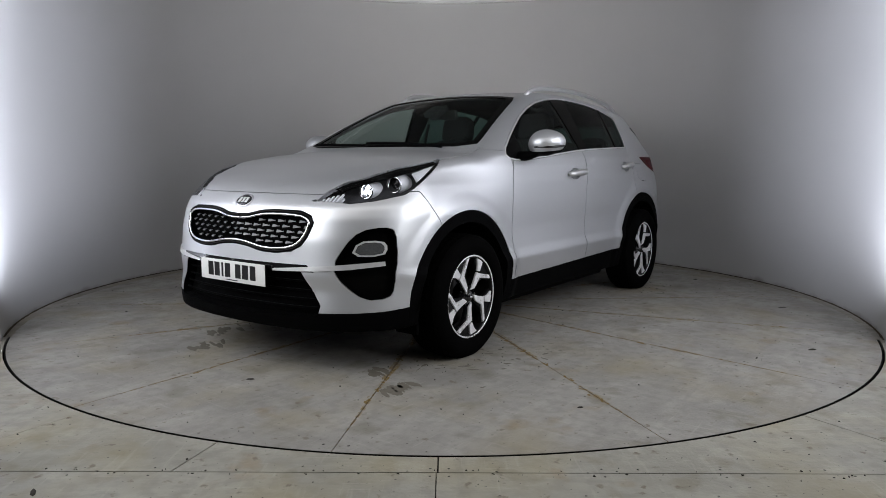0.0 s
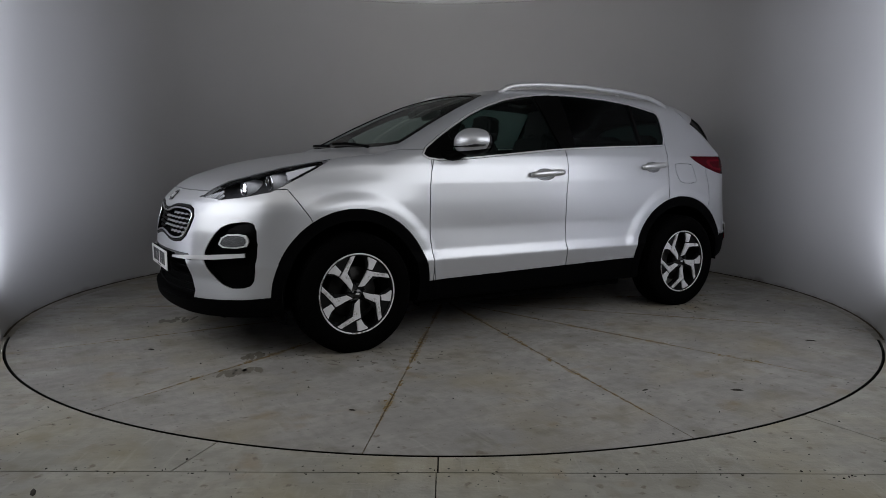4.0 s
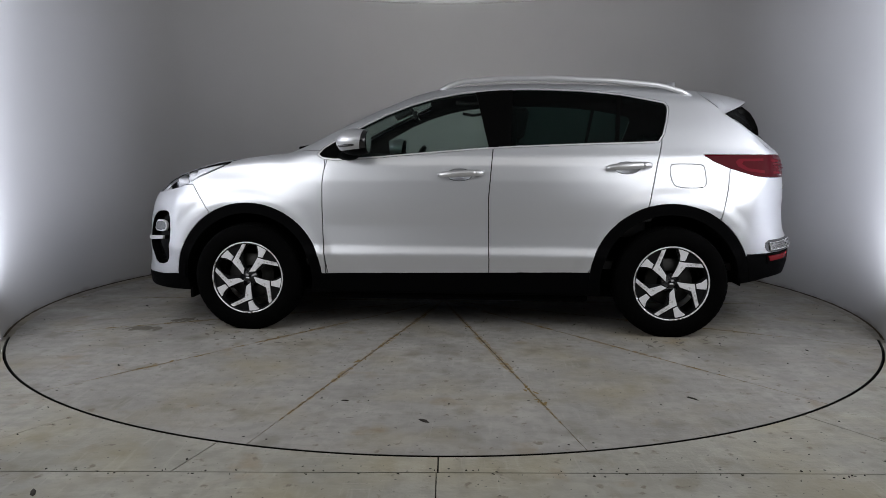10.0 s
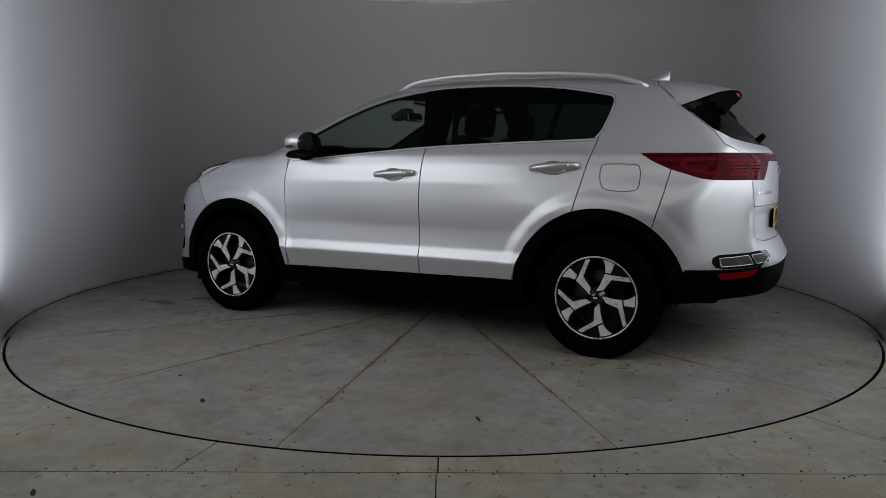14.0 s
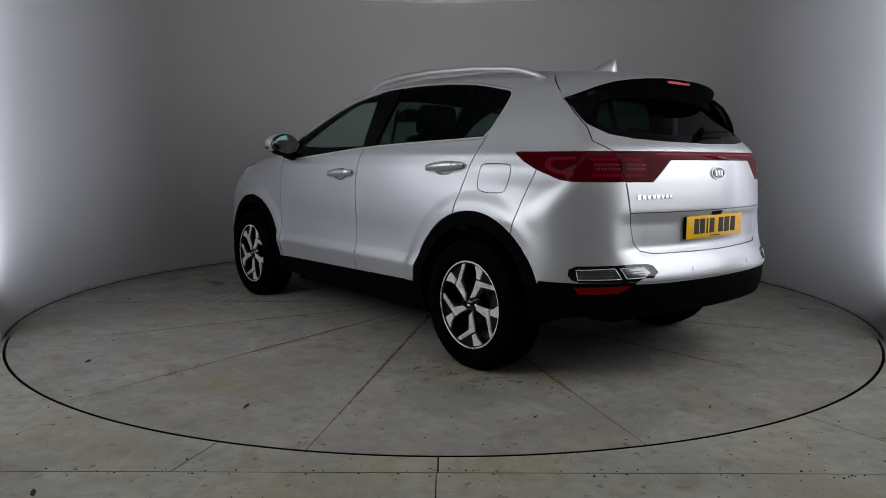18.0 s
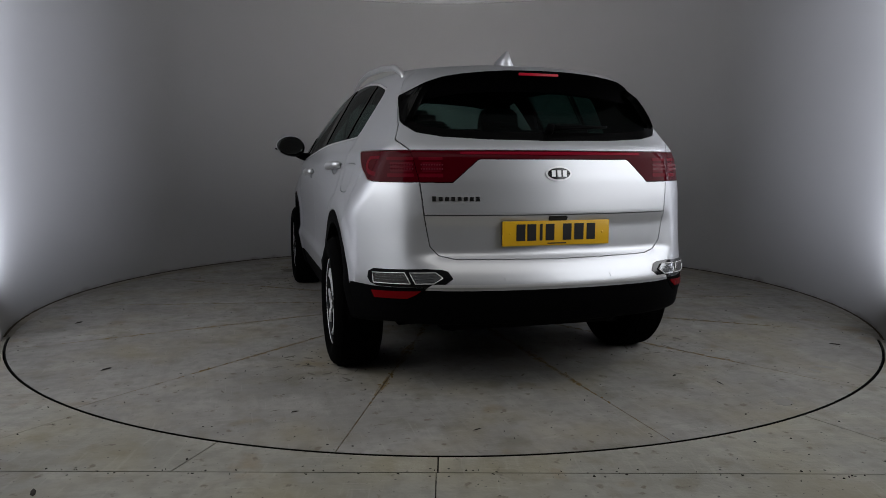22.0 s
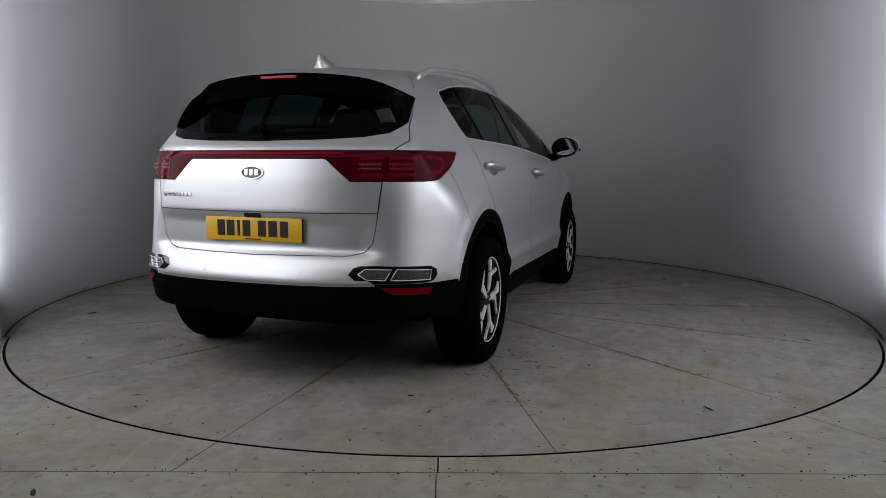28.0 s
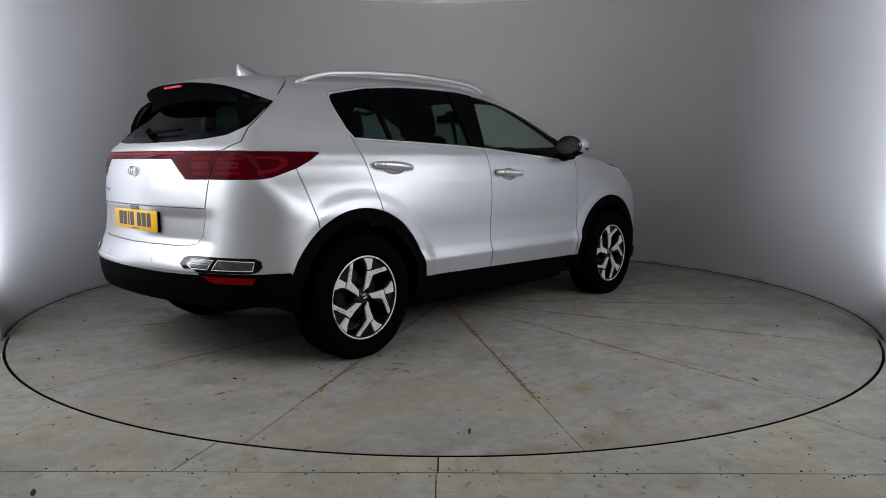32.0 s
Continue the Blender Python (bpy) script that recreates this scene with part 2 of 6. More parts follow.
def kerb_scuffs(m):
    """Dull grey-brown scrapes in patches on bright metal."""
    nt = m.node_tree
    b = nt.nodes["Principled BSDF"]
    old = b.inputs["Base Color"].links[0].from_socket
    tc = nt.nodes.new("ShaderNodeTexCoord")
    fac = None
    for scale, lo, hi in ((7.0, 0.52, 0.60), (70.0, 0.44, 0.56)):
        n = nt.nodes.new("ShaderNodeTexNoise")
        n.inputs["Scale"].default_value, n.inputs["Detail"].default_value = scale, 6
        nt.links.new(tc.outputs["Object"], n.inputs["Vector"])
        r = nt.nodes.new("ShaderNodeMapRange")
        r.inputs["From Min"].default_value, r.inputs["From Max"].default_value = lo, hi
        nt.links.new(n.outputs["Fac"], r.inputs["Value"])
        if fac is None:
            fac = r.outputs["Result"]
        else:
            q = nt.nodes.new("ShaderNodeMath")
            q.operation = "MULTIPLY"
            nt.links.new(fac, q.inputs[0])
            nt.links.new(r.outputs["Result"], q.inputs[1])
            fac = q.outputs[0]
    mx = nt.nodes.new("ShaderNodeMix")
    mx.data_type = "RGBA"
    nt.links.new(fac, mx.inputs["Factor"])
    nt.links.new(old, mx.inputs[6])
    mx.inputs[7].default_value = (0.20, 0.18, 0.155, 1)
    nt.links.new(mx.outputs[2], b.inputs["Base Color"])


kerb_scuffs(MACHINED)


# ---------------------------------------------------------------- helpers
def mesh_from(name, verts, faces, smooth=False):
    me = bpy.data.meshes.new(name)
    me.from_pydata([tuple(v) for v in verts], [], [tuple(f) for f in faces])
    if smooth:
        me.polygons.foreach_set("use_smooth", [True] * len(me.polygons))
    me.update()
    return me


def part(name, data, material, parent, label=""):
    """Links a bmesh or mesh as ONE mesh object under a thing or a part."""
    if isinstance(data, bmesh.types.BMesh):
        me = bpy.data.meshes.new(name)
        data.to_mesh(me)
        data.free()
    else:
        me = data
    if material and not me.materials:
        me.materials.append(material)
    ob = new(name, me)
    if parent is not None:
        ob.parent = parent
    if label:
        ob["label"] = label
    return ob


def smooth_all(bm, angle=40):
    for f in bm.faces:
        f.smooth = True
    for e in bm.edges:
        if len(e.link_faces) == 2 and e.calc_face_angle(0) > radians(angle):
            e.smooth = False
    return bm


def box(sx, sy, sz, at=(0, 0, 0), bevel=0.0, rot=None, seg=2, bm=None):
    own = bm is None
    b = bmesh.new()
    bmesh.ops.create_cube(b, size=1)
    bmesh.ops.scale(b, vec=(sx, sy, sz), verts=b.verts)
    if bevel > 0:
        bmesh.ops.bevel(b, geom=b.edges[:], offset=bevel, segments=seg, affect="EDGES", profile=0.6)
    m = Matrix.Translation(at) @ (rot if rot is not None else Matrix.Identity(4))
    bmesh.ops.transform(b, matrix=m, verts=b.verts)
    smooth_all(b, 35)
    if own:
        return b
    tmp = bpy.data.meshes.new("t")
    b.to_mesh(tmp)
    b.free()
    bm.from_mesh(tmp)
    bpy.data.meshes.remove(tmp)
    return bm


def prism(poly, depth, bevel=0.0):
    """Polygon in local xy, extruded from z = 0 to z = depth."""
    b = bmesh.new()
    vs = [b.verts.new((x, y, 0)) for x, y in poly]
    f = b.faces.new(vs)
    r = bmesh.ops.extrude_face_region(b, geom=[f])
    bmesh.ops.translate(b, vec=(0, 0, depth), verts=[v for v in r["geom"] if isinstance(v, bmesh.types.BMVert)])
    bmesh.ops.recalc_face_normals(b, faces=b.faces)
    if bevel > 0:
        top = [e for e in b.edges if all(abs(v.co.z - depth) < 1e-6 for v in e.verts)]
        bmesh.ops.bevel(b, geom=top, offset=bevel, segments=2, affect="EDGES")
    return smooth_all(b, 30)


def lathe(profile, seg=48, closed=False):
    """Profile of (radius, height along y) turned round the y axis."""
    n = len(profile)
    vs, fs = [], []
    for i in range(seg):
        a = 2 * math.pi * i / seg
        for r, h in profile:
            vs.append((r * math.cos(a), h, r * math.sin(a)))
    for i in range(seg):
        j = (i + 1) % seg
        for k in range(n if closed else n - 1):
            k2 = (k + 1) % n
            fs.append((i * n + k, i * n + k2, j * n + k2, j * n + k))
    return vs, fs


def tube(points, radius, seg=10, flat=1.0):
    """A rounded bar along points; flat squeezes it along its local up axis."""
    pts = [Vector(q) for q in points]
    vs, fs = [], []
    for i, q in enumerate(pts):
        d = (pts[min(i + 1, len(pts) - 1)] - pts[max(i - 1, 0)]).normalized()
        side = d.cross(Vector((0, 0, 1)))
        side = side.normalized() if side.length > 1e-4 else Vector((1, 0, 0))
        up = side.cross(d)
        r = radius[i] if isinstance(radius, (list, tuple)) else radius
        for k in range(seg):
            a = 2 * math.pi * k / seg
            vs.append(q + side * r * math.cos(a) + up * r * flat * math.sin(a))
    for i in range(len(pts) - 1):
        for k in range(seg):
            k2 = (k + 1) % seg
            fs.append((i * seg + k, i * seg + k2, (i + 1) * seg + k2, (i + 1) * seg + k))
    fs.append(tuple(range(seg))[::-1])
    fs.append(tuple((len(pts) - 1) * seg + k for k in range(seg)))
    return vs, fs


# ---------------------------------------------------------------- the booth
TABLE_R = 2.921
GAP_R = 2.937
WALL_C, WALL_R = (0.0, 0.085), 2.996
WALL_H = 2.92


def build_booth():
    # curved wall, open towards the camera
    a0, a1, n = radians(-27.5), radians(207.5), 120
    vs, fs = [], []
    for i in range(n + 1):
        a = a0 + (a1 - a0) * i / n
        c, s = math.cos(a), math.sin(a)
        for r in (WALL_R, WALL_R + 0.12):
            for z in (-0.02, 3.2):
                vs.append((WALL_C[0] + r * c, WALL_C[1] + r * s, z))
    for i in range(n):
        k, l = 4 * i, 4 * (i + 1)
        fs += [(k, k + 1, l + 1, l), (k + 2, l + 2, l + 3, k + 3), (k + 1, k + 3, l + 3, l + 1)]
    fs += [(0, 2, 3, 1), (4 * n, 4 * n + 1, 4 * n + 3, 4 * n + 2)]
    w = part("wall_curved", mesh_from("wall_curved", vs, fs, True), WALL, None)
    w.data.set_sharp_from_angle(angle=radians(40))
    tagged(w, "curved white painted booth wall scuffed along its foot", "wall", kind="structure")
    # rim of the ceiling light cove along the top of the wall
    vs, fs = [], []
    prof = [(WALL_R - 0.002, WALL_H), (WALL_R - 0.05, WALL_H + 0.004), (WALL_R - 0.055, WALL_H + 0.05), (WALL_R - 0.002, WALL_H + 0.055)]
    for i in range(n + 1):
        a = a0 + (a1 - a0) * i / n
        for r, z in prof:
            vs.append((WALL_C[0] + r * math.cos(a), WALL_C[1] + r * math.sin(a), z))
    for i in range(n):
        for k in range(3):
            fs.append((4 * i + k, 4 * i + k + 1, 4 * i + 5 + k, 4 * i + 4 + k))
    tr = part("trim", mesh_from("trim", vs, fs, True), CEIL_TRIM, None)
    tagged(tr, "narrow white rim along the top of the booth wall", "trim", kind="structure")
    # ceiling
    c = part("ceiling", box(9, 10, 0.1, (0, -2.0, 3.25)), CEIL, None)
    tagged(c, "plain grey booth ceiling", "ceiling", kind="structure")
    # unseen plain walls, added to close the entrance side and keep it dark
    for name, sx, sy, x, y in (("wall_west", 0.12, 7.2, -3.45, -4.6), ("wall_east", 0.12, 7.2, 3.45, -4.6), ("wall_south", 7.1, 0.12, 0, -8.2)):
        o = part(name, box(sx, sy, 3.4, (x, y, 1.55)), UNSEEN_WALL, None)
        tagged(o, "unseen dark wall added to close the camera side", "wall", kind="structure")


def build_foot_dirt():
    """Dust swept over the joint at the foot of the curved wall, and a dark line of dirt against the wall."""
    rng = random.Random(31)
    n = 420

    def band(name, rows, material, label):
        vs, fs = [], []
        for i in range(n + 1):
            a = radians(-24.2 + 228.4 * i / n)
            c, s_ = math.cos(a), math.sin(a)
            b = WALL_C[0] * c + WALL_C[1] * s_
            out = b + math.sqrt(b * b - (WALL_C[0] ** 2 + WALL_C[1] ** 2) + WALL_R ** 2) + 0.004
            for r, z in rows(out):
                vs.append((r * c, r * s_, z))
        k = len(rows(3.0))
        for i in range(n):
            for m in range(k - 1):
                fs.append((k * i + m, k * i + m + 1, k * (i + 1) + m + 1, k * (i + 1) + m))
        o = part(name, mesh_from(name, vs, fs, True), material, None)
        tagged(o, label, "dirt", kind="stuff")

    def dust_rows(out):
        lip = 2.916 + rng.uniform(-0.004, 0.004)
        return (lip, 0.0003), (lip + 0.012, 0.0020), (out, 0.0024)

    def dirt_rows(out):
        w = 0.014 + rng.uniform(-0.003, 0.003)
        return (out - w, 0.0024), (out - w * 0.5, 0.0048), (out, 0.012 + rng.uniform(0, 0.004))

    band("dust", dust_rows, DUST, "pale dust swept over the joint at the wall's foot")
    band("dirt", dirt_rows, SKIRT_DIRT, "brown dirt gathered along the wall's foot")


def build_floor():
    """Fixed boards round the turntable: ring pieces, then straight boards."""
    edge_y = -3.066
    base = part("ground", box(40, 40, 0.1, (0, 0, -0.12)), DARK_GAP, None)
    tagged(base, "dark base under the floor boards", "floor", kind="structure")
    floor = part("floor", box(0.05, 0.05, 0.01, (3.3, -7.9, -0.02)), FLOOR, None)
    tagged(floor, "worn pale board floor round the turntable with dark joints", "floor", kind="structure")
    t = 0.03

    def piece(outline):
        b = bmesh.new()
        top = [b.verts.new((x, y, 0.0)) for x, y in outline]
        bot = [b.verts.new((x, y, -t)) for x, y in outline]
        b.faces.new(top)
        k = len(outline)
        for i in range(k):
            j = (i + 1) % k
            b.faces.new((top[j], top[i], bot[i], bot[j]))
        bmesh.ops.triangulate(b, faces=[f for f in b.faces if len(f.verts) > 4])
        bmesh.ops.recalc_face_normals(b, faces=b.faces)
        part("board", b, FLOOR, floor)

    def reach(q):
        """Outer radius of the fixed boards: to the straight joint in front, to the side walls beyond."""
        r = 3.9 if math.sin(q) >= 0 else min((edge_y + g) / math.sin(q), 5.2)
        return min(r, 3.44 / max(abs(math.cos(q)), 0.05)) if math.sin(q) < 0 else r

    g = 0.0028
    # ring pieces between the table and the straight joint
    cuts = [-122, -107.3, -90.35, -58.15, -30]
    for a, b_ in zip(cuts[:-1], cuts[1:]):
        n = 28
        aa = [radians(a) + g / 3 + (radians(b_ - a) - 2 * g / 3) * i / n for i in range(n + 1)]
        inner = [(GAP_R * math.cos(q), GAP_R * math.sin(q)) for q in aa]
        outer = []
        for q in aa:
            r = max(GAP_R + 0.01, reach(q))
            outer.append((r * math.cos(q), r * math.sin(q)))
        piece(inner + outer[::-1])
    for a, b_ in ((-30, 80), (80, 238)):
        n = 60
        aa = [radians(a) + (radians(b_ - a)) * i / n for i in range(n + 1)]
        far = [reach(q) for q in aa]
        piece([(GAP_R * math.cos(q), GAP_R * math.sin(q)) for q in aa] + [(r * math.cos(q), r * math.sin(q)) for r, q in zip(far, aa)][::-1])
    # straight boards towards the camera
    xs = [-3.9, -0.024, 3.9]
    ys = [edge_y - g, -4.30, -5.53, -6.76, -8.0]
    for i in range(2):
        for j in range(4):
            piece([(xs[i] + 0.002, ys[j]), (xs[i + 1] - 0.002, ys[j]), (xs[i + 1] - 0.002, ys[j + 1] + 0.003), (xs[i] + 0.002, ys[j + 1] + 0.003)])


def build_turntable():
    root = new("turntable")
    tagged(root, "round pale board turntable with radial joints, rust stains and tyre dirt", "turntable")
    N, t = 14, 0.025
    a_first = 1.8
    step = 360 / N
    for k in range(N):
        a0 = radians(a_first + k * step)
        a1 = radians(a_first + (k + 1) * step)
        g = 0.0018
        n = 22
        out = []
        c0, s0, c1, s1 = math.cos(a0), math.sin(a0), math.cos(a1), math.sin(a1)
        r0 = 0.25
        p0 = (r0 * c0 - g * s0, r0 * s0 + g * c0)
        p1 = (r0 * c1 + g * s1, r0 * s1 - g * c1)
        out.append(p0)
        for i in range(n + 1):
            a = a0 + (a1 - a0) * i / n
            q = [TABLE_R * math.cos(a), TABLE_R * math.sin(a)]
            if i == 0:
                q = [q[0] - g * s0, q[1] + g * c0]
            if i == n:
                q = [q[0] + g * s1, q[1] - g * c1]
            out.append(tuple(q))
        out.append(p1)
        b = bmesh.new()
        top = [b.verts.new((x, y, 0)) for x, y in out]
        bot = [b.verts.new((x, y, -t)) for x, y in out]
        b.faces.new(top)
        for i in range(len(out)):
            j = (i + 1) % len(out)
            b.faces.new((top[j], top[i], bot[i], bot[j]))
        bmesh.ops.recalc_face_normals(b, faces=b.faces)
        part("panel", b, TABLE, root)
    vs, fs = lathe([(TABLE_R + 0.0005, -0.03), (TABLE_R + 0.0005, -0.001), (TABLE_R + 0.008, -0.001), (TABLE_R + 0.009, -0.03)], 120)
    part("edge_strip", mesh_from("edge_strip", [(x, z, y) for x, y, z in vs], fs), DARK_GAP, root, "black rubber edge strip")
    part("hub_plate", prism([(0.247 * math.cos(2 * math.pi * i / 40), 0.247 * math.sin(2 * math.pi * i / 40)) for i in range(40)], 0.001), TABLE, root)
    vs, fs = lathe([(0.0, -0.026), (TABLE_R, -0.026), (TABLE_R, -0.06), (0, -0.06)], 96)
    vs = [(x, z, y) for x, y, z in vs]
    part("deck", mesh_from("deck", vs, fs), DARK_GAP, root)
    return root


# ---------------------------------------------------------------- the car's body as one smooth form, then cut into panels
# car space: x forward, y to its left, z up, origin on the ground midway between the axles
def smooth_curve(pts, sigma):
    xs0, ys0 = np.array(pts, float).T
    lo, hi, n = xs0.min() - 0.3, xs0.max() + 0.3, 1600
    xs = np.linspace(lo, hi, n)
    ys = np.interp(xs, xs0, ys0)
    # carry the end slopes on
    ys = np.where(xs < xs0[0], ys0[0] + (xs - xs0[0]) * (ys0[1] - ys0[0]) / (xs0[1] - xs0[0]), ys)
    ys = np.where(xs > xs0[-1], ys0[-1] + (xs - xs0[-1]) * (ys0[-1] - ys0[-2]) / (xs0[-1] - xs0[-2]), ys)
    d = (hi - lo) / (n - 1)
    k = np.arange(-int(3 * sigma / d), int(3 * sigma / d) + 1) * d
    w = np.exp(-0.5 * (k / sigma) ** 2)
    w /= w.sum()
    m = len(k) // 2
    pad = np.concatenate([ys[0] + (np.arange(-m, 0)) * (ys[1] - ys[0]), ys, ys[-1] + np.arange(1, m + 1) * (ys[-1] - ys[-2])])
    sm = np.convolve(pad, w, "valid")
    return lambda q: np.interp(q, xs, sm)


def sstep(a, b, x):
    t = np.clip((x - a) / (b - a), 0, 1)
    return t * t * (3 - 2 * t)


def smax(a, b, k):
    h = np.clip(0.5 + 0.5 * (a - b) / k, 0, 1)
    return a * h + b * (1 - h) + k * h * (1 - h)


side_y = smooth_curve([(0.20, 0.846), (0.36, 0.882), (0.495, 0.907), (0.55, 0.888), (0.68, 0.884), (0.84, 0.889), (0.96, 0.890),
                       (1.06, 0.878), (1.12, 0.858), (1.165, 0.830), (1.30, 0.757), (1.46, 0.665), (1.62, 0.560)], 0.010)
top_z = smooth_curve([(-2.2, 1.44), (-1.93, 1.505), (-1.7, 1.548), (-1.4, 1.580), (-1.0, 1.602), (-0.6, 1.612), (-0.3, 1.610), (0.0, 1.594),
                      (0.15, 1.572), (0.3, 1.532), (0.5, 1.455), (0.7, 1.366), (0.9, 1.268), (1.10, 1.162), (1.3, 1.136), (1.5, 1.106),
                      (1.7, 1.064), (1.9, 1.008), (2.05, 0.95), (2.14, 0.89), (2.3, 0.77)], 0.03)
crown = smooth_curve([(-2.2, 0.10), (-1.0, 0.07), (0.1, 0.07), (0.5, 0.095), (0.95, 0.10), (1.15, 0.05), (1.6, 0.04), (2.2, 0.10)], 0.05)
front_x = smooth_curve([(0.18, 2.17), (0.25, 2.225), (0.33, 2.235), (0.45, 2.215), (0.52, 2.225), (0.60, 2.215), (0.70, 2.205), (0.80, 2.18),
                        (0.86, 2.150), (0.91, 2.10), (1.1, 1.9)], 0.012)
rear_x = smooth_curve([(0.18, -2.06), (0.28, -2.16), (0.36, -2.215), (0.45, -2.24), (0.55, -2.245), (0.60, -2.225), (0.645, -2.198), (0.675, -2.168),
                       (0.80, -2.166), (0.845, -2.186), (0.90, -2.183), (1.0, -2.178), (1.10, -2.165), (1.15, -2.135), (1.19, -2.085), (1.40, -1.865),
                       (1.60, -1.66)], 0.010)


rear_corner_x = smooth_curve([(0.18, -2.06), (0.28, -2.16), (0.36, -2.210), (0.45, -2.232), (0.55, -2.236), (0.65, -2.218), (0.75, -2.204), (0.85, -2.196),
                              (0.95, -2.188), (1.02, -2.176), (1.10, -2.160), (1.15, -2.132), (1.19, -2.085), (1.40, -1.865), (1.60, -1.66)], 0.014)


def rear_limit(ay, z):
    """How far back the tail reaches: a stepped middle that runs out into plain corners."""
    k = sstep(0.50, 0.69, ay)
    return rear_x(z) * (1 - k) + rear_corner_x(z) * k


def end_curve(ay):
    return 0.20 * ay ** 2 + 0.23 * (ay / 0.85) ** 6


WHEEL_X, WHEEL_Z = 1.335, 0.338
ARCH_F, ARCH_R = (1.335, 0.338), (-1.326, 0.338)


def side_limit(x, z):
    w = side_y(z)
    w = w - 0.085 * sstep(0.75, 1.55, x) * sstep(0.80, 1.10, z)
    w = w - 0.078 * sstep(-0.45, -1.75, x) * sstep(0.78, 1.10, z)
    w = w - 0.03 * sstep(1.3, 2.2, x) - 0.022 * sstep(-1.6, -2.2, x)
    w = w - 0.020 * sstep(-1.45, -2.0, x) * sstep(0.82, 1.02, z)
    df = np.hypot(x - ARCH_F[0], (z - ARCH_F[1]))
    dr = np.hypot(x - ARCH_R[0], (z - ARCH_R[1]))
    w = w + 0.011 * sstep(0.585, 0.505, df) + 0.012 * sstep(0.605, 0.525, dr)
    # scalloped doors
    w = w - 0.005 * np.exp(-((z - 0.64 - 0.04 * x) / 0.10) ** 2) * sstep(0.95, 0.6, np.abs(x - 0.0))
    return w


def body_field(p):
    x, ay, z = p[..., 0], np.abs(p[..., 1]), p[..., 2]
    f = ay - side_limit(x, z)
    f = f * (1 - 0.16 * sstep(1.12, 1.25, z))
    t = (z - (top_z(x) - crown(x) * ay ** 2)) * (1 - 0.12 * sstep(0.0, 0.4, x) * sstep(1.2, 1.0, x))
    f = smax(f, t, 0.075 - 0.025 * sstep(0.9, 1.3, x))
    q = end_curve(ay)
    s = 1 / np.sqrt(1 + (0.4 * ay + 1.6 * (ay / 0.85) ** 5) ** 2)
    fr = (x - (front_x(z) - q)) * s
    re = ((rear_limit(ay, z) + q) - x) * s * (1 - 0.3 * sstep(1.15, 1.25, z))
    f = smax(f, fr, 0.045)
    f = smax(f, re, 0.035)
    return smax(f, 0.235 + 0.092 * sstep(-1.56, -1.74, x) + 0.030 * sstep(-1.72, -2.05, x) - z, 0.03)


def field_normal(p, e=0.002):
    g = np.empty_like(p)
    for i in range(3):
        d = np.zeros(3)
        d[i] = e
        g[:, i] = (body_field(p + d) - body_field(p - d)) / (2 * e)
    return g


def settle(p, rounds=3):
    for _ in range(rounds):
        g = field_normal(p)
        p = p - g * (body_field(p) / np.maximum((g * g).sum(1), 1e-3))[:, None]
    return p


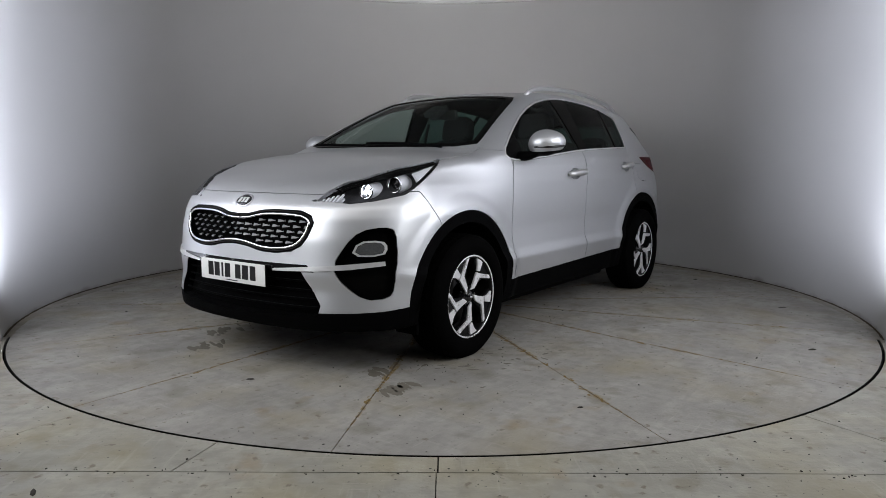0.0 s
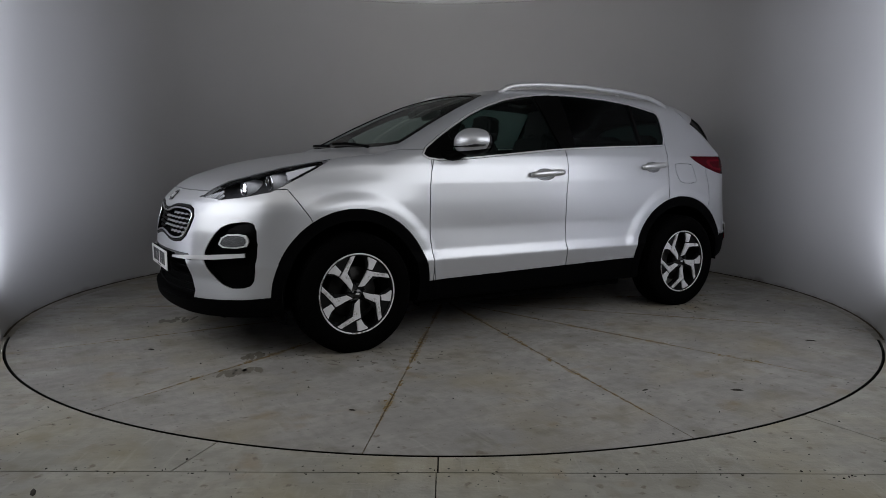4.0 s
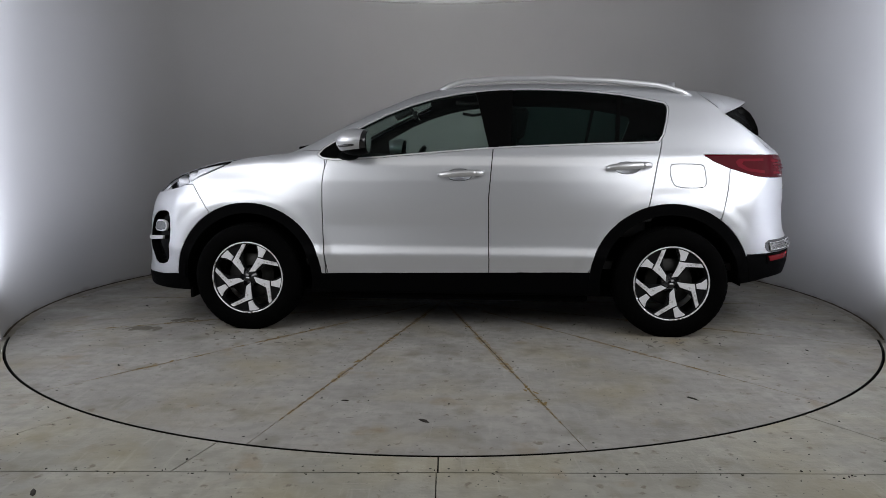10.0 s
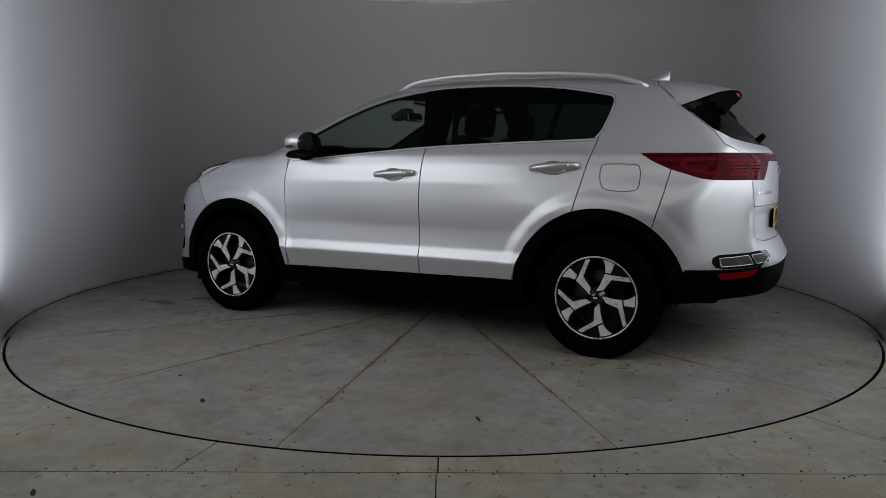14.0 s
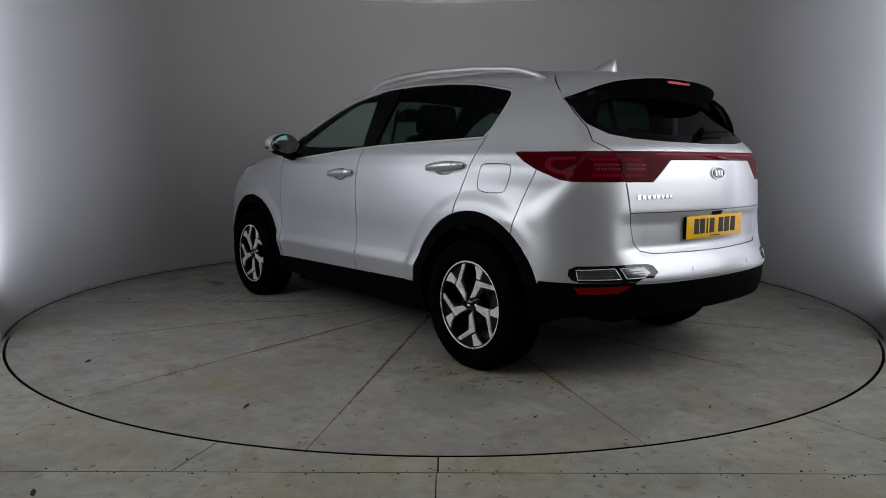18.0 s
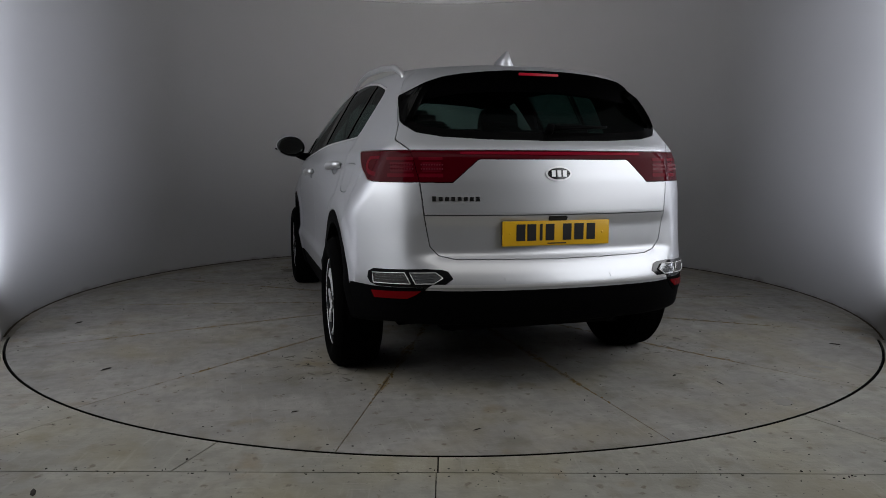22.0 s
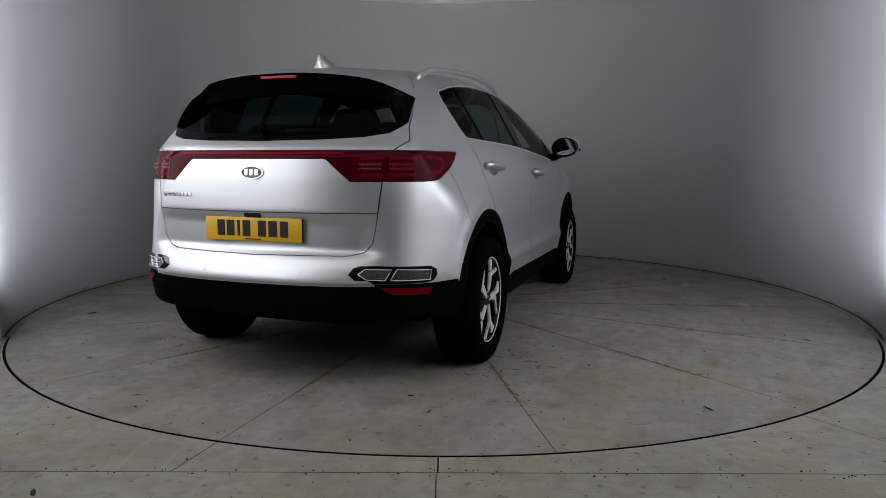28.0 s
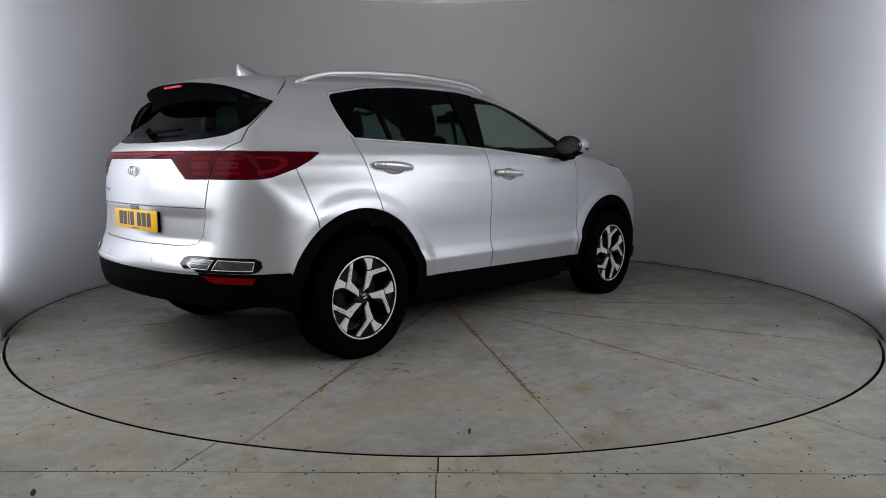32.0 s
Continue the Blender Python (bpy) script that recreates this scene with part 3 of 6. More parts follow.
def net_surface(h):
    """Surface net of the body field on a grid of step h, left half, then mirrored."""
    xs = np.arange(-2.36, 2.36, h)
    ys = np.arange(-0.5, int(1.02 / h)) * h
    zs = np.arange(0.20, 1.68, h)
    gx, gy, gz = np.meshgrid(xs, ys, zs, indexing="ij")
    val = body_field(np.stack([gx, gy, gz], -1))
    neg = val < 0
    nx, ny, nz = neg.shape
    corner = [(i, j, k) for i in (0, 1) for j in (0, 1) for k in (0, 1)]
    cells = np.zeros((nx - 1, ny - 1, nz - 1), int)
    for i, j, k in corner:
        cells += neg[i:nx - 1 + i, j:ny - 1 + j, k:nz - 1 + k]
    act = (cells > 0) & (cells < 8)
    idx = -np.ones(act.shape, int)
    idx[act] = np.arange(act.sum())
    ci, cj, ck = np.nonzero(act)
    acc, cnt = np.zeros((len(ci), 3)), np.zeros(len(ci))
    for a in corner:
        for ax in range(3):
            if a[ax]:
                continue
            b = list(a)
            b[ax] = 1
            va = val[ci + a[0], cj + a[1], ck + a[2]]
            vb = val[ci + b[0], cj + b[1], ck + b[2]]
            hit = (va < 0) != (vb < 0)
            t = np.where(hit, va / np.where(hit, va - vb, 1), 0)
            pos = np.stack([ci + a[0], cj + a[1], ck + a[2]], 1).astype(float)
            pos[:, ax] += t
            acc[hit] += pos[hit]
            cnt[hit] += 1
    v = acc / cnt[:, None] * h + np.array([xs[0], ys[0], zs[0]])
    mid = cj == 0
    v = settle(v)
    v[mid, 1] = 0
    quads = []
    for ax in range(3):
        o = [1, 2] if ax == 0 else ([0, 2] if ax == 1 else [0, 1])
        sl0 = [slice(None)] * 3
        sl1 = [slice(None)] * 3
        sl0[ax], sl1[ax] = slice(0, -1), slice(1, None)
        ch = neg[tuple(sl0)] != neg[tuple(sl1)]
        e = np.stack(np.nonzero(ch), 1)
        first = neg[tuple(sl0)][tuple(e.T)]
        ok = np.ones(len(e), bool)
        for q in o:
            ok &= (e[:, q] > 0) & (e[:, q] < neg.shape[q] - 1)
        e, first = e[ok], first[ok]
        ring = []
        for du, dv in ((-1, -1), (0, -1), (0, 0), (-1, 0)):
            c = e.copy()
            c[:, o[0]] += du
            c[:, o[1]] += dv
            ring.append(idx[tuple(c.T)])
        qd = np.stack(ring, 1)
        flip = first if ax != 1 else ~first
        qd[~flip] = qd[~flip][:, ::-1]
        quads.append(qd)
    q = np.concatenate(quads)
    # split along the shorter diagonal
    d0 = np.linalg.norm(v[q[:, 0]] - v[q[:, 2]], axis=1)
    d1 = np.linalg.norm(v[q[:, 1]] - v[q[:, 3]], axis=1)
    s = (d0 <= d1)[:, None]
    t1 = np.where(s, q[:, [0, 1, 2]], q[:, [0, 1, 3]])
    t2 = np.where(s, q[:, [0, 2, 3]], q[:, [1, 2, 3]])
    tri = np.concatenate([t1, t2])
    # mirror
    n = len(v)
    m = v * np.array([1, -1, 1])
    remap = np.arange(n) + n
    remap[mid] = np.nonzero(mid)[0]
    allv = np.concatenate([v, m])
    allt = np.concatenate([tri, remap[tri][:, ::-1]])
    used = np.unique(allt)
    back = -np.ones(len(allv), int)
    back[used] = np.arange(len(used))
    return allv[used], back[allt]


def cut_mesh(v, t, values, snap=0.0012):
    """Splits the triangles along the zero line of the values."""
    val = np.where(np.abs(values) < snap, 0.0, values)
    s = np.sign(val).astype(int)
    st = s[t]
    mixed = (st.max(1) > 0) & (st.min(1) < 0)
    keep, cutt = t[~mixed], t[mixed]
    if not len(cutt):
        return v, t
    e = np.concatenate([cutt[:, [0, 1]], cutt[:, [1, 2]], cutt[:, [2, 0]]])
    es = np.sort(e, 1)
    cross = s[es[:, 0]] * s[es[:, 1]] < 0
    uniq, inv = np.unique(es[cross], axis=0, return_inverse=True)
    a, b = val[uniq[:, 0]], val[uniq[:, 1]]
    newv = v[uniq[:, 0]] + (v[uniq[:, 1]] - v[uniq[:, 0]]) * (a / (a - b))[:, None]
    eid = -np.ones(len(es), int)
    eid[cross] = inv.ravel() + len(v)
    eid = eid.reshape(3, -1).T
    out = [keep]
    sc = s[cutt]
    for k in range(3):
        i, j, l = k, (k + 1) % 3, (k + 2) % 3
        # vertex i alone on its side
        m = (sc[:, i] * sc[:, j] < 0) & (sc[:, i] * sc[:, l] < 0)
        q, ee = cutt[m], eid[m]
        out += [np.stack([q[:, i], ee[:, i], ee[:, l]], 1), np.stack([ee[:, i], q[:, j], q[:, l]], 1), np.stack([ee[:, i], q[:, l], ee[:, l]], 1)]
        # vertex i on the line
        m = (sc[:, i] == 0) & (sc[:, j] * sc[:, l] < 0)
        q, ee = cutt[m], eid[m]
        out += [np.stack([q[:, i], q[:, j], ee[:, j]], 1), np.stack([q[:, i], ee[:, j], q[:, l]], 1)]
    return np.concatenate([v, settle(newv, 1)]), np.concatenate(out)


def poly_field(u, w, pts):
    """Signed distance to a closed polygon, negative inside."""
    p = np.array(pts, float)
    q = np.roll(p, -1, 0)
    lo, hi = p.min(0) - 0.06, p.max(0) + 0.06
    near = (u > lo[0]) & (u < hi[0]) & (w > lo[1]) & (w < hi[1])
    if not near.all():
        out = np.full(u.shape, 0.06)
        if near.any():
            out[near] = poly_field(u[near], w[near], pts)
        return out
    best = np.full(u.shape, 9.0)
    inside = np.zeros(u.shape, bool)
    for (ax, ay), (bx, by) in zip(p, q):
        ex, ey = bx - ax, by - ay
        k = np.clip(((u - ax) * ex + (w - ay) * ey) / (ex * ex + ey * ey), 0, 1)
        best = np.minimum(best, np.hypot(u - ax - k * ex, w - ay - k * ey))
        c = (ay > w) != (by > w)
        xc = ax + (w - ay) * ex / (ey if ey else 1e-9)
        inside ^= c & (u < xc)
    return np.where(inside, -best, best)


def rounded(pts, rounds=2):
    """Corner-cut a closed polygon."""
    p = [Vector(q) for q in pts]
    for _ in range(rounds):
        o = []
        for a, b in zip(p, p[1:] + p[:1]):
            o += [a.lerp(b, 0.25), a.lerp(b, 0.75)]
        p = o
    return [tuple(q) for q in p]


DLO = rounded([(0.90, 1.135), (0.83, 1.086), (0.603, 1.095), (0.18, 1.131), (-0.23, 1.165), (-0.75, 1.186), (-1.20, 1.200), (-1.285, 1.206), (-1.345, 1.40),
               (-1.335, 1.462), (-1.27, 1.477), (-1.03, 1.523), (-0.72, 1.550), (-0.31, 1.558), (0.072, 1.520), (0.383, 1.425), (0.683, 1.272)], 1)
DOOR_F = [(0.817, 1.082), (0.838, 1.01), (0.846, 0.938), (0.848, 0.78), (0.846, 0.632), (0.835, 0.50), (0.816, 0.368), (0.80, 0.30), (-0.211, 0.30),
          (-0.211, 0.393), (-0.205, 0.859), (-0.218, 1.02), (-0.23, 1.168), (-0.23, 1.25), (0.5, 1.25), (0.8, 1.14)]
DOOR_R = [(-0.23, 1.25), (-0.23, 1.168), (-0.218, 1.02), (-0.205, 0.859), (-0.211, 0.393), (-0.211, 0.30), (-0.83, 0.30), (-0.83, 0.40), (-0.95, 0.60), (-1.182, 0.80),
          (-1.212, 0.93), (-1.243, 1.072), (-1.281, 1.205), (-1.28, 1.28), (-0.6, 1.28)]
FUEL = rounded([(-1.316, 1.06), (-1.35, 1.072), (-1.51, 1.069), (-1.532, 1.055), (-1.538, 0.945), (-1.51, 0.925), (-1.36, 0.926), (-1.325, 0.96)], 2)
GRILLE_HALF = [(0.0, 0.808), (0.08, 0.812), (0.16, 0.830), (0.24, 0.838), (0.42, 0.836), (0.485, 0.815), (0.507, 0.78), (0.488, 0.715), (0.455, 0.668), (0.40, 0.638), (0.30, 0.625), (0.2, 0.628), (0.10, 0.648), (0.0, 0.656)]
FOG = rounded([(0.615, 0.57), (0.663, 0.673), (0.713, 0.742), (0.79, 0.760), (0.822, 0.742), (0.833, 0.604), (0.824, 0.455), (0.812, 0.408), (0.74, 0.403), (0.66, 0.48)], 1)
LOW_GRILLE = [(0.0, 0.535), (0.457, 0.545), (0.562, 0.376), (0.552, 0.325), (0.0, 0.305)]
HEAD_LOW = [(1.40, 1.10), (1.445, 1.082), (1.548, 1.031), (1.675, 0.972), (1.784, 0.918), (1.911, 0.890), (2.009, 0.874), (2.047, 0.883), (2.3, 0.90)]
HEAD_TOP = [(1.40, 1.098), (1.445, 1.089), (1.57, 1.069), (1.684, 1.046), (1.817, 1.008), (1.93, 0.973), (1.99, 0.942), (2.044, 0.907), (2.065, 0.889), (2.3, 0.88)]
HOOD = [(2.30, 0.0), (2.30, 0.46), (2.05, 0.475), (1.99, 0.512), (1.93, 0.54), (1.817, 0.61), (1.684, 0.665), (1.57, 0.727), (1.445, 0.755), (1.2, 0.768), (1.00, 0.745), (1.04, 0.60), (1.085, 0.35), (1.10, 0.0)]
WINDSCREEN = [(1.085, 0.0), (1.07, 0.35), (1.03, 0.58), (0.965, 0.70), (0.90, 0.692), (0.60, 0.630), (0.34, 0.572), (0.25, 0.535), (0.22, 0.40), (0.20, 0.0)]
GATE = [(0.0, 0.650), (0.47, 0.655), (0.535, 0.67), (0.570, 0.71), (0.597, 0.85), (0.612, 0.99), (0.642, 1.13), (0.75, 1.23), (0.75, 1.70), (0.0, 1.70)]
REAR_GLASS = [(0.0, 1.176), (0.30, 1.180), (0.50, 1.192), (0.60, 1.212), (0.640, 1.245), (0.68, 1.30), (0.66, 1.380), (0.60, 1.405), (0.50, 1.45), (0.0, 1.50)]
TAIL_LOW = [(-2.4, 0.990), (-1.90, 0.992), (-1.84, 1.0), (-1.69, 1.045), (-1.588, 1.090), (-1.555, 1.113), (-1.45, 1.16)]


def mirrored(half):
    return half + [(-a, b) for a, b in reversed(half) if a > 1e-6]


def gap_x(z):
    """Where the tailgate's joint runs up the rear pillar."""
    return np.interp(z, [1.0, 1.131, 1.245, 1.392, 1.52, 1.65], [-1.62, -1.975, -1.880, -1.699, -1.556, -1.50])


def panel_fields(v):
    x, y, z = v.T
    ay = np.abs(y)
    side = 0.40 - ay
    F = {}
    rf, rr = np.hypot(x - ARCH_F[0], z - ARCH_F[1]), np.hypot(x - ARCH_R[0], z - ARCH_R[1])
    lat = 0.60 - ay
    F["hole"] = lambda: np.minimum(np.maximum(rf - 0.412, lat), np.maximum(rr - 0.420, lat))
    F["clad"] = lambda: np.minimum(np.maximum(rf - 0.478, lat), np.maximum(rr - 0.489, lat))
    zb = np.interp(x, [-1.79, -1.74, -0.83, 0.82, 1.80, 1.95, 2.3], [0.520, 0.40, 0.395, 0.368, 0.352, 0.34, 0.335])
    F["low"] = lambda: z - zb
    F["dlo"] = lambda: np.maximum(poly_field(x, z, DLO), side)
    F["glass"] = lambda: F["dlo"]() + 0.010
    F["head"] = lambda: np.maximum(np.maximum(np.interp(x, *np.array(HEAD_LOW).T) - z, z - np.interp(x, *np.array(HEAD_TOP).T)), np.maximum(0.45 - ay, 1.40 - x))
    F["fog"] = lambda: np.maximum(poly_field(ay, z, FOG), 1.6 - x)
    F["grille"] = lambda: np.maximum(poly_field(y, z, mirrored(GRILLE_HALF)), 1.6 - x)
    F["low_grille"] = lambda: np.maximum(poly_field(y, z, mirrored(LOW_GRILLE)), 1.6 - x)
    F["hood"] = lambda: np.maximum(poly_field(x, y, mirrored_x(HOOD)), 0.915 - z)
    F["windscreen"] = lambda: np.maximum(poly_field(x, y, mirrored_x(WINDSCREEN)), 1.0 - z)
    zl = np.maximum(np.interp(x, *np.array(TAIL_LOW).T), np.interp(ay, [0.34, 0.362, 0.478, 0.60], [1.093, 1.093, 0.990, 0.990]))
    F["tail"] = lambda: np.maximum(np.maximum(zl - z, z - 1.129), x + 1.5)
    F["rear_glass"] = lambda: np.maximum(poly_field(y, z, mirrored(REAR_GLASS)), x - gap_x(z) + 0.012)
    F["gate"] = lambda: np.maximum(poly_field(y, z, mirrored(GATE)), x - gap_x(z))
    F["gate_low"] = lambda: z - 0.846
    F["door_f"] = lambda: np.maximum(poly_field(x, z, DOOR_F), side)
    F["door_r"] = lambda: np.maximum(poly_field(x, z, DOOR_R), side)
    F["fuel"] = lambda: np.maximum(poly_field(x, z, FUEL), 0.4 - y)
    F["bumper_f"] = lambda: np.maximum(np.interp(z, [0.2, 0.762, 0.943, 1.2], [1.50, 1.586, 1.711, 1.95]) - x, z - 0.93)
    F["bumper_r"] = lambda: np.maximum(x - np.interp(z, [0.5, 0.737, 0.90, 1.045, 1.2], [-1.56, -1.62, -1.662, -1.690, -1.72]), z - 1.06)
    # dark pillars and the divider within the side glass
    F["pillar_b"] = lambda: np.maximum(np.interp(z, [1.1, 1.168, 1.551], [-0.33, -0.338, -0.35]) - x, x - np.interp(z, [1.1, 1.168, 1.551], [-0.19, -0.205, -0.11]))
    F["sail"] = lambda: 0.665 - x
    F["quarter"] = lambda: np.abs(x - np.interp(z, [1.2, 1.52], [-1.0, -1.035])) - 0.012
    F["bottom"] = lambda: z - 0.246 - 0.092 * sstep(-1.56, -1.74, x) - 0.030 * sstep(-1.72, -2.05, x)
    F["mid"] = lambda: y
    F["ws_edge"] = lambda: F["windscreen"]() + 0.045
    F["rg_edge"] = lambda: F["rear_glass"]() + 0.035
    cups = np.minimum(np.hypot((x + 0.022) / 0.078, (z - 1.000) / 0.036), np.hypot((x + 1.055) / 0.078, (z - 1.046) / 0.036))
    F["cup"] = lambda: np.maximum((cups - 1) * 0.036, side)
    F["front"] = lambda: np.maximum(0.83 - x, z - 1.15)
    F["rearward"] = lambda: x + 0.25
    F["x"] = lambda: x
    return F


def mirrored_x(half):
    return half + [(a, -b) for a, b in reversed(half) if b > 1e-6]


def classify(F):
    n = len(F["low"])
    names = ["body_shell"]
    lab = np.zeros(n, int)
    neg = {k: v < 0 for k, v in F.items()}
    left = ~neg["mid"]

    def put(mask, name, sided=False):
        for tail, part_mask in (("_l", left), ("_r", ~left)) if sided else (("", left | ~left),):
            names.append(name + tail)
            lab[mask & part_mask] = len(names) - 1

    put(F["front"] < 0, "fender", True)
    put(neg["bumper_r"], "rear_bumper")
    put(neg["bumper_f"], "front_bumper")
    put(neg["door_r"], "rear_door", True)
    put(neg["door_f"], "front_door", True)
    put(neg["cup"] & (F["x"] > -0.5), "cup_f", True)
    put(neg["cup"] & (F["x"] <= -0.5), "cup_b", True)
    put(neg["fuel"], "fuel_flap")
    put(neg["gate"], "tailgate")
    put(neg["gate"] & neg["gate_low"], "tailgate_lower")
    put(neg["hood"], "bonnet")
    put(neg["windscreen"], "screen_edge")
    put(neg["windscreen"] & neg["ws_edge"], "windscreen")
    put(neg["rear_glass"], "rear_edge")
    put(neg["rear_glass"] & neg["rg_edge"], "rear_window")
    put(neg["tail"] & ~(neg["gate"]), "tail_lamp", True)
    put(neg["tail"] & neg["gate"], "gate_lamp")
    put(neg["dlo"], "window_trim", True)
    g = neg["glass"]
    put(g, "front_window", True)
    put(g & (F["rearward"] < 0), "rear_side_window", True)
    put(g & neg["pillar_b"], "pillar_trim", True)
    put(g & neg["sail"], "mirror_sail", True)
    put(g & neg["quarter"], "quarter_bar", True)
    put(neg["grille"], "grille_back")
    put(neg["low"], "sill_trim", True)
    put(neg["low"] & (F["x"] > 1.5), "front_lip")
    put(neg["low"] & (F["x"] < -1.5), "rear_lower")
    put(neg["low_grille"], "lower_grille")
    put(neg["fog"], "fog_recess", True)
    put(neg["head"], "headlamp_glass", True)
    put(neg["clad"] & (F["x"] > 0), "arch_front", True)
    put(neg["clad"] & (F["x"] <= 0), "arch_rear", True)
    put(neg["bottom"], "underbody")
    put(neg["hole"], "")
    return np.array(names)[lab]


def solid_panel(v, t, nrm, shift, depth):
    """One panel: its edges drawn back by shift and turned in by depth. Returns vertices, triangles, normals."""
    used, tt = np.unique(t, return_inverse=True)
    tt = tt.reshape(-1, 3)
    pv, pn = v[used].copy(), nrm[used]
    e = np.concatenate([tt[:, [0, 1]], tt[:, [1, 2]], tt[:, [2, 0]]])
    key = np.sort(e, 1)
    u, inv, cnt = np.unique(key, axis=0, return_inverse=True, return_counts=True)
    rim = e[cnt[inv.ravel()] == 1]
    if len(rim):
        b = np.unique(rim)
        # inward: at right angles to the rim edges, within the surface
        d = pv[rim[:, 1]] - pv[rim[:, 0]]
        inn = np.cross(pn[rim[:, 0]], d)
        inn /= np.maximum(np.linalg.norm(inn, axis=1), 1e-9)[:, None]
        acc = np.zeros_like(pv)
        np.add.at(acc, rim[:, 0], inn)
        np.add.at(acc, rim[:, 1], inn)
        ln = np.maximum(np.linalg.norm(acc[b], axis=1), 1e-6)[:, None]
        mid = np.abs(pv[b, 1]) < 1e-6
        pv[b] += acc[b] / ln * shift
        k = len(pv)
        m = np.full(k, -1)
        m[b] = np.arange(len(b)) + k
        m2 = np.full(k, -1)
        m2[b] = np.arange(len(b)) + k + len(b)
        top = pv[b]
        low = pv[b] - pn[b] * depth
        out_n = -acc[b] / ln
        pv = np.concatenate([pv, top, low])
        pn = np.concatenate([pn, out_n, out_n])
        w = np.concatenate([np.stack([m[rim[:, 1]], m[rim[:, 0]], m2[rim[:, 0]]], 1), np.stack([m[rim[:, 1]], m2[rim[:, 0]], m2[rim[:, 1]]], 1)])
        tt = np.concatenate([tt, w])
    return pv, tt, pn


def mesh_with_normals(name, v, t, n):
    me = bpy.data.meshes.new(name)
    me.vertices.add(len(v))
    me.vertices.foreach_set("co", v.astype(np.float32).ravel())
    me.loops.add(len(t) * 3)
    me.loops.foreach_set("vertex_index", t.astype(np.int32).ravel())
    me.polygons.add(len(t))
    me.polygons.foreach_set("loop_start", np.arange(0, len(t) * 3, 3, dtype=np.int32))
    me.update(calc_edges=True)
    me.validate()
    me.polygons.foreach_set("use_smooth", [True] * len(me.polygons))
    if len(me.vertices) == len(v):
        me.normals_split_custom_set_from_vertices(n.astype(np.float32))
    return me


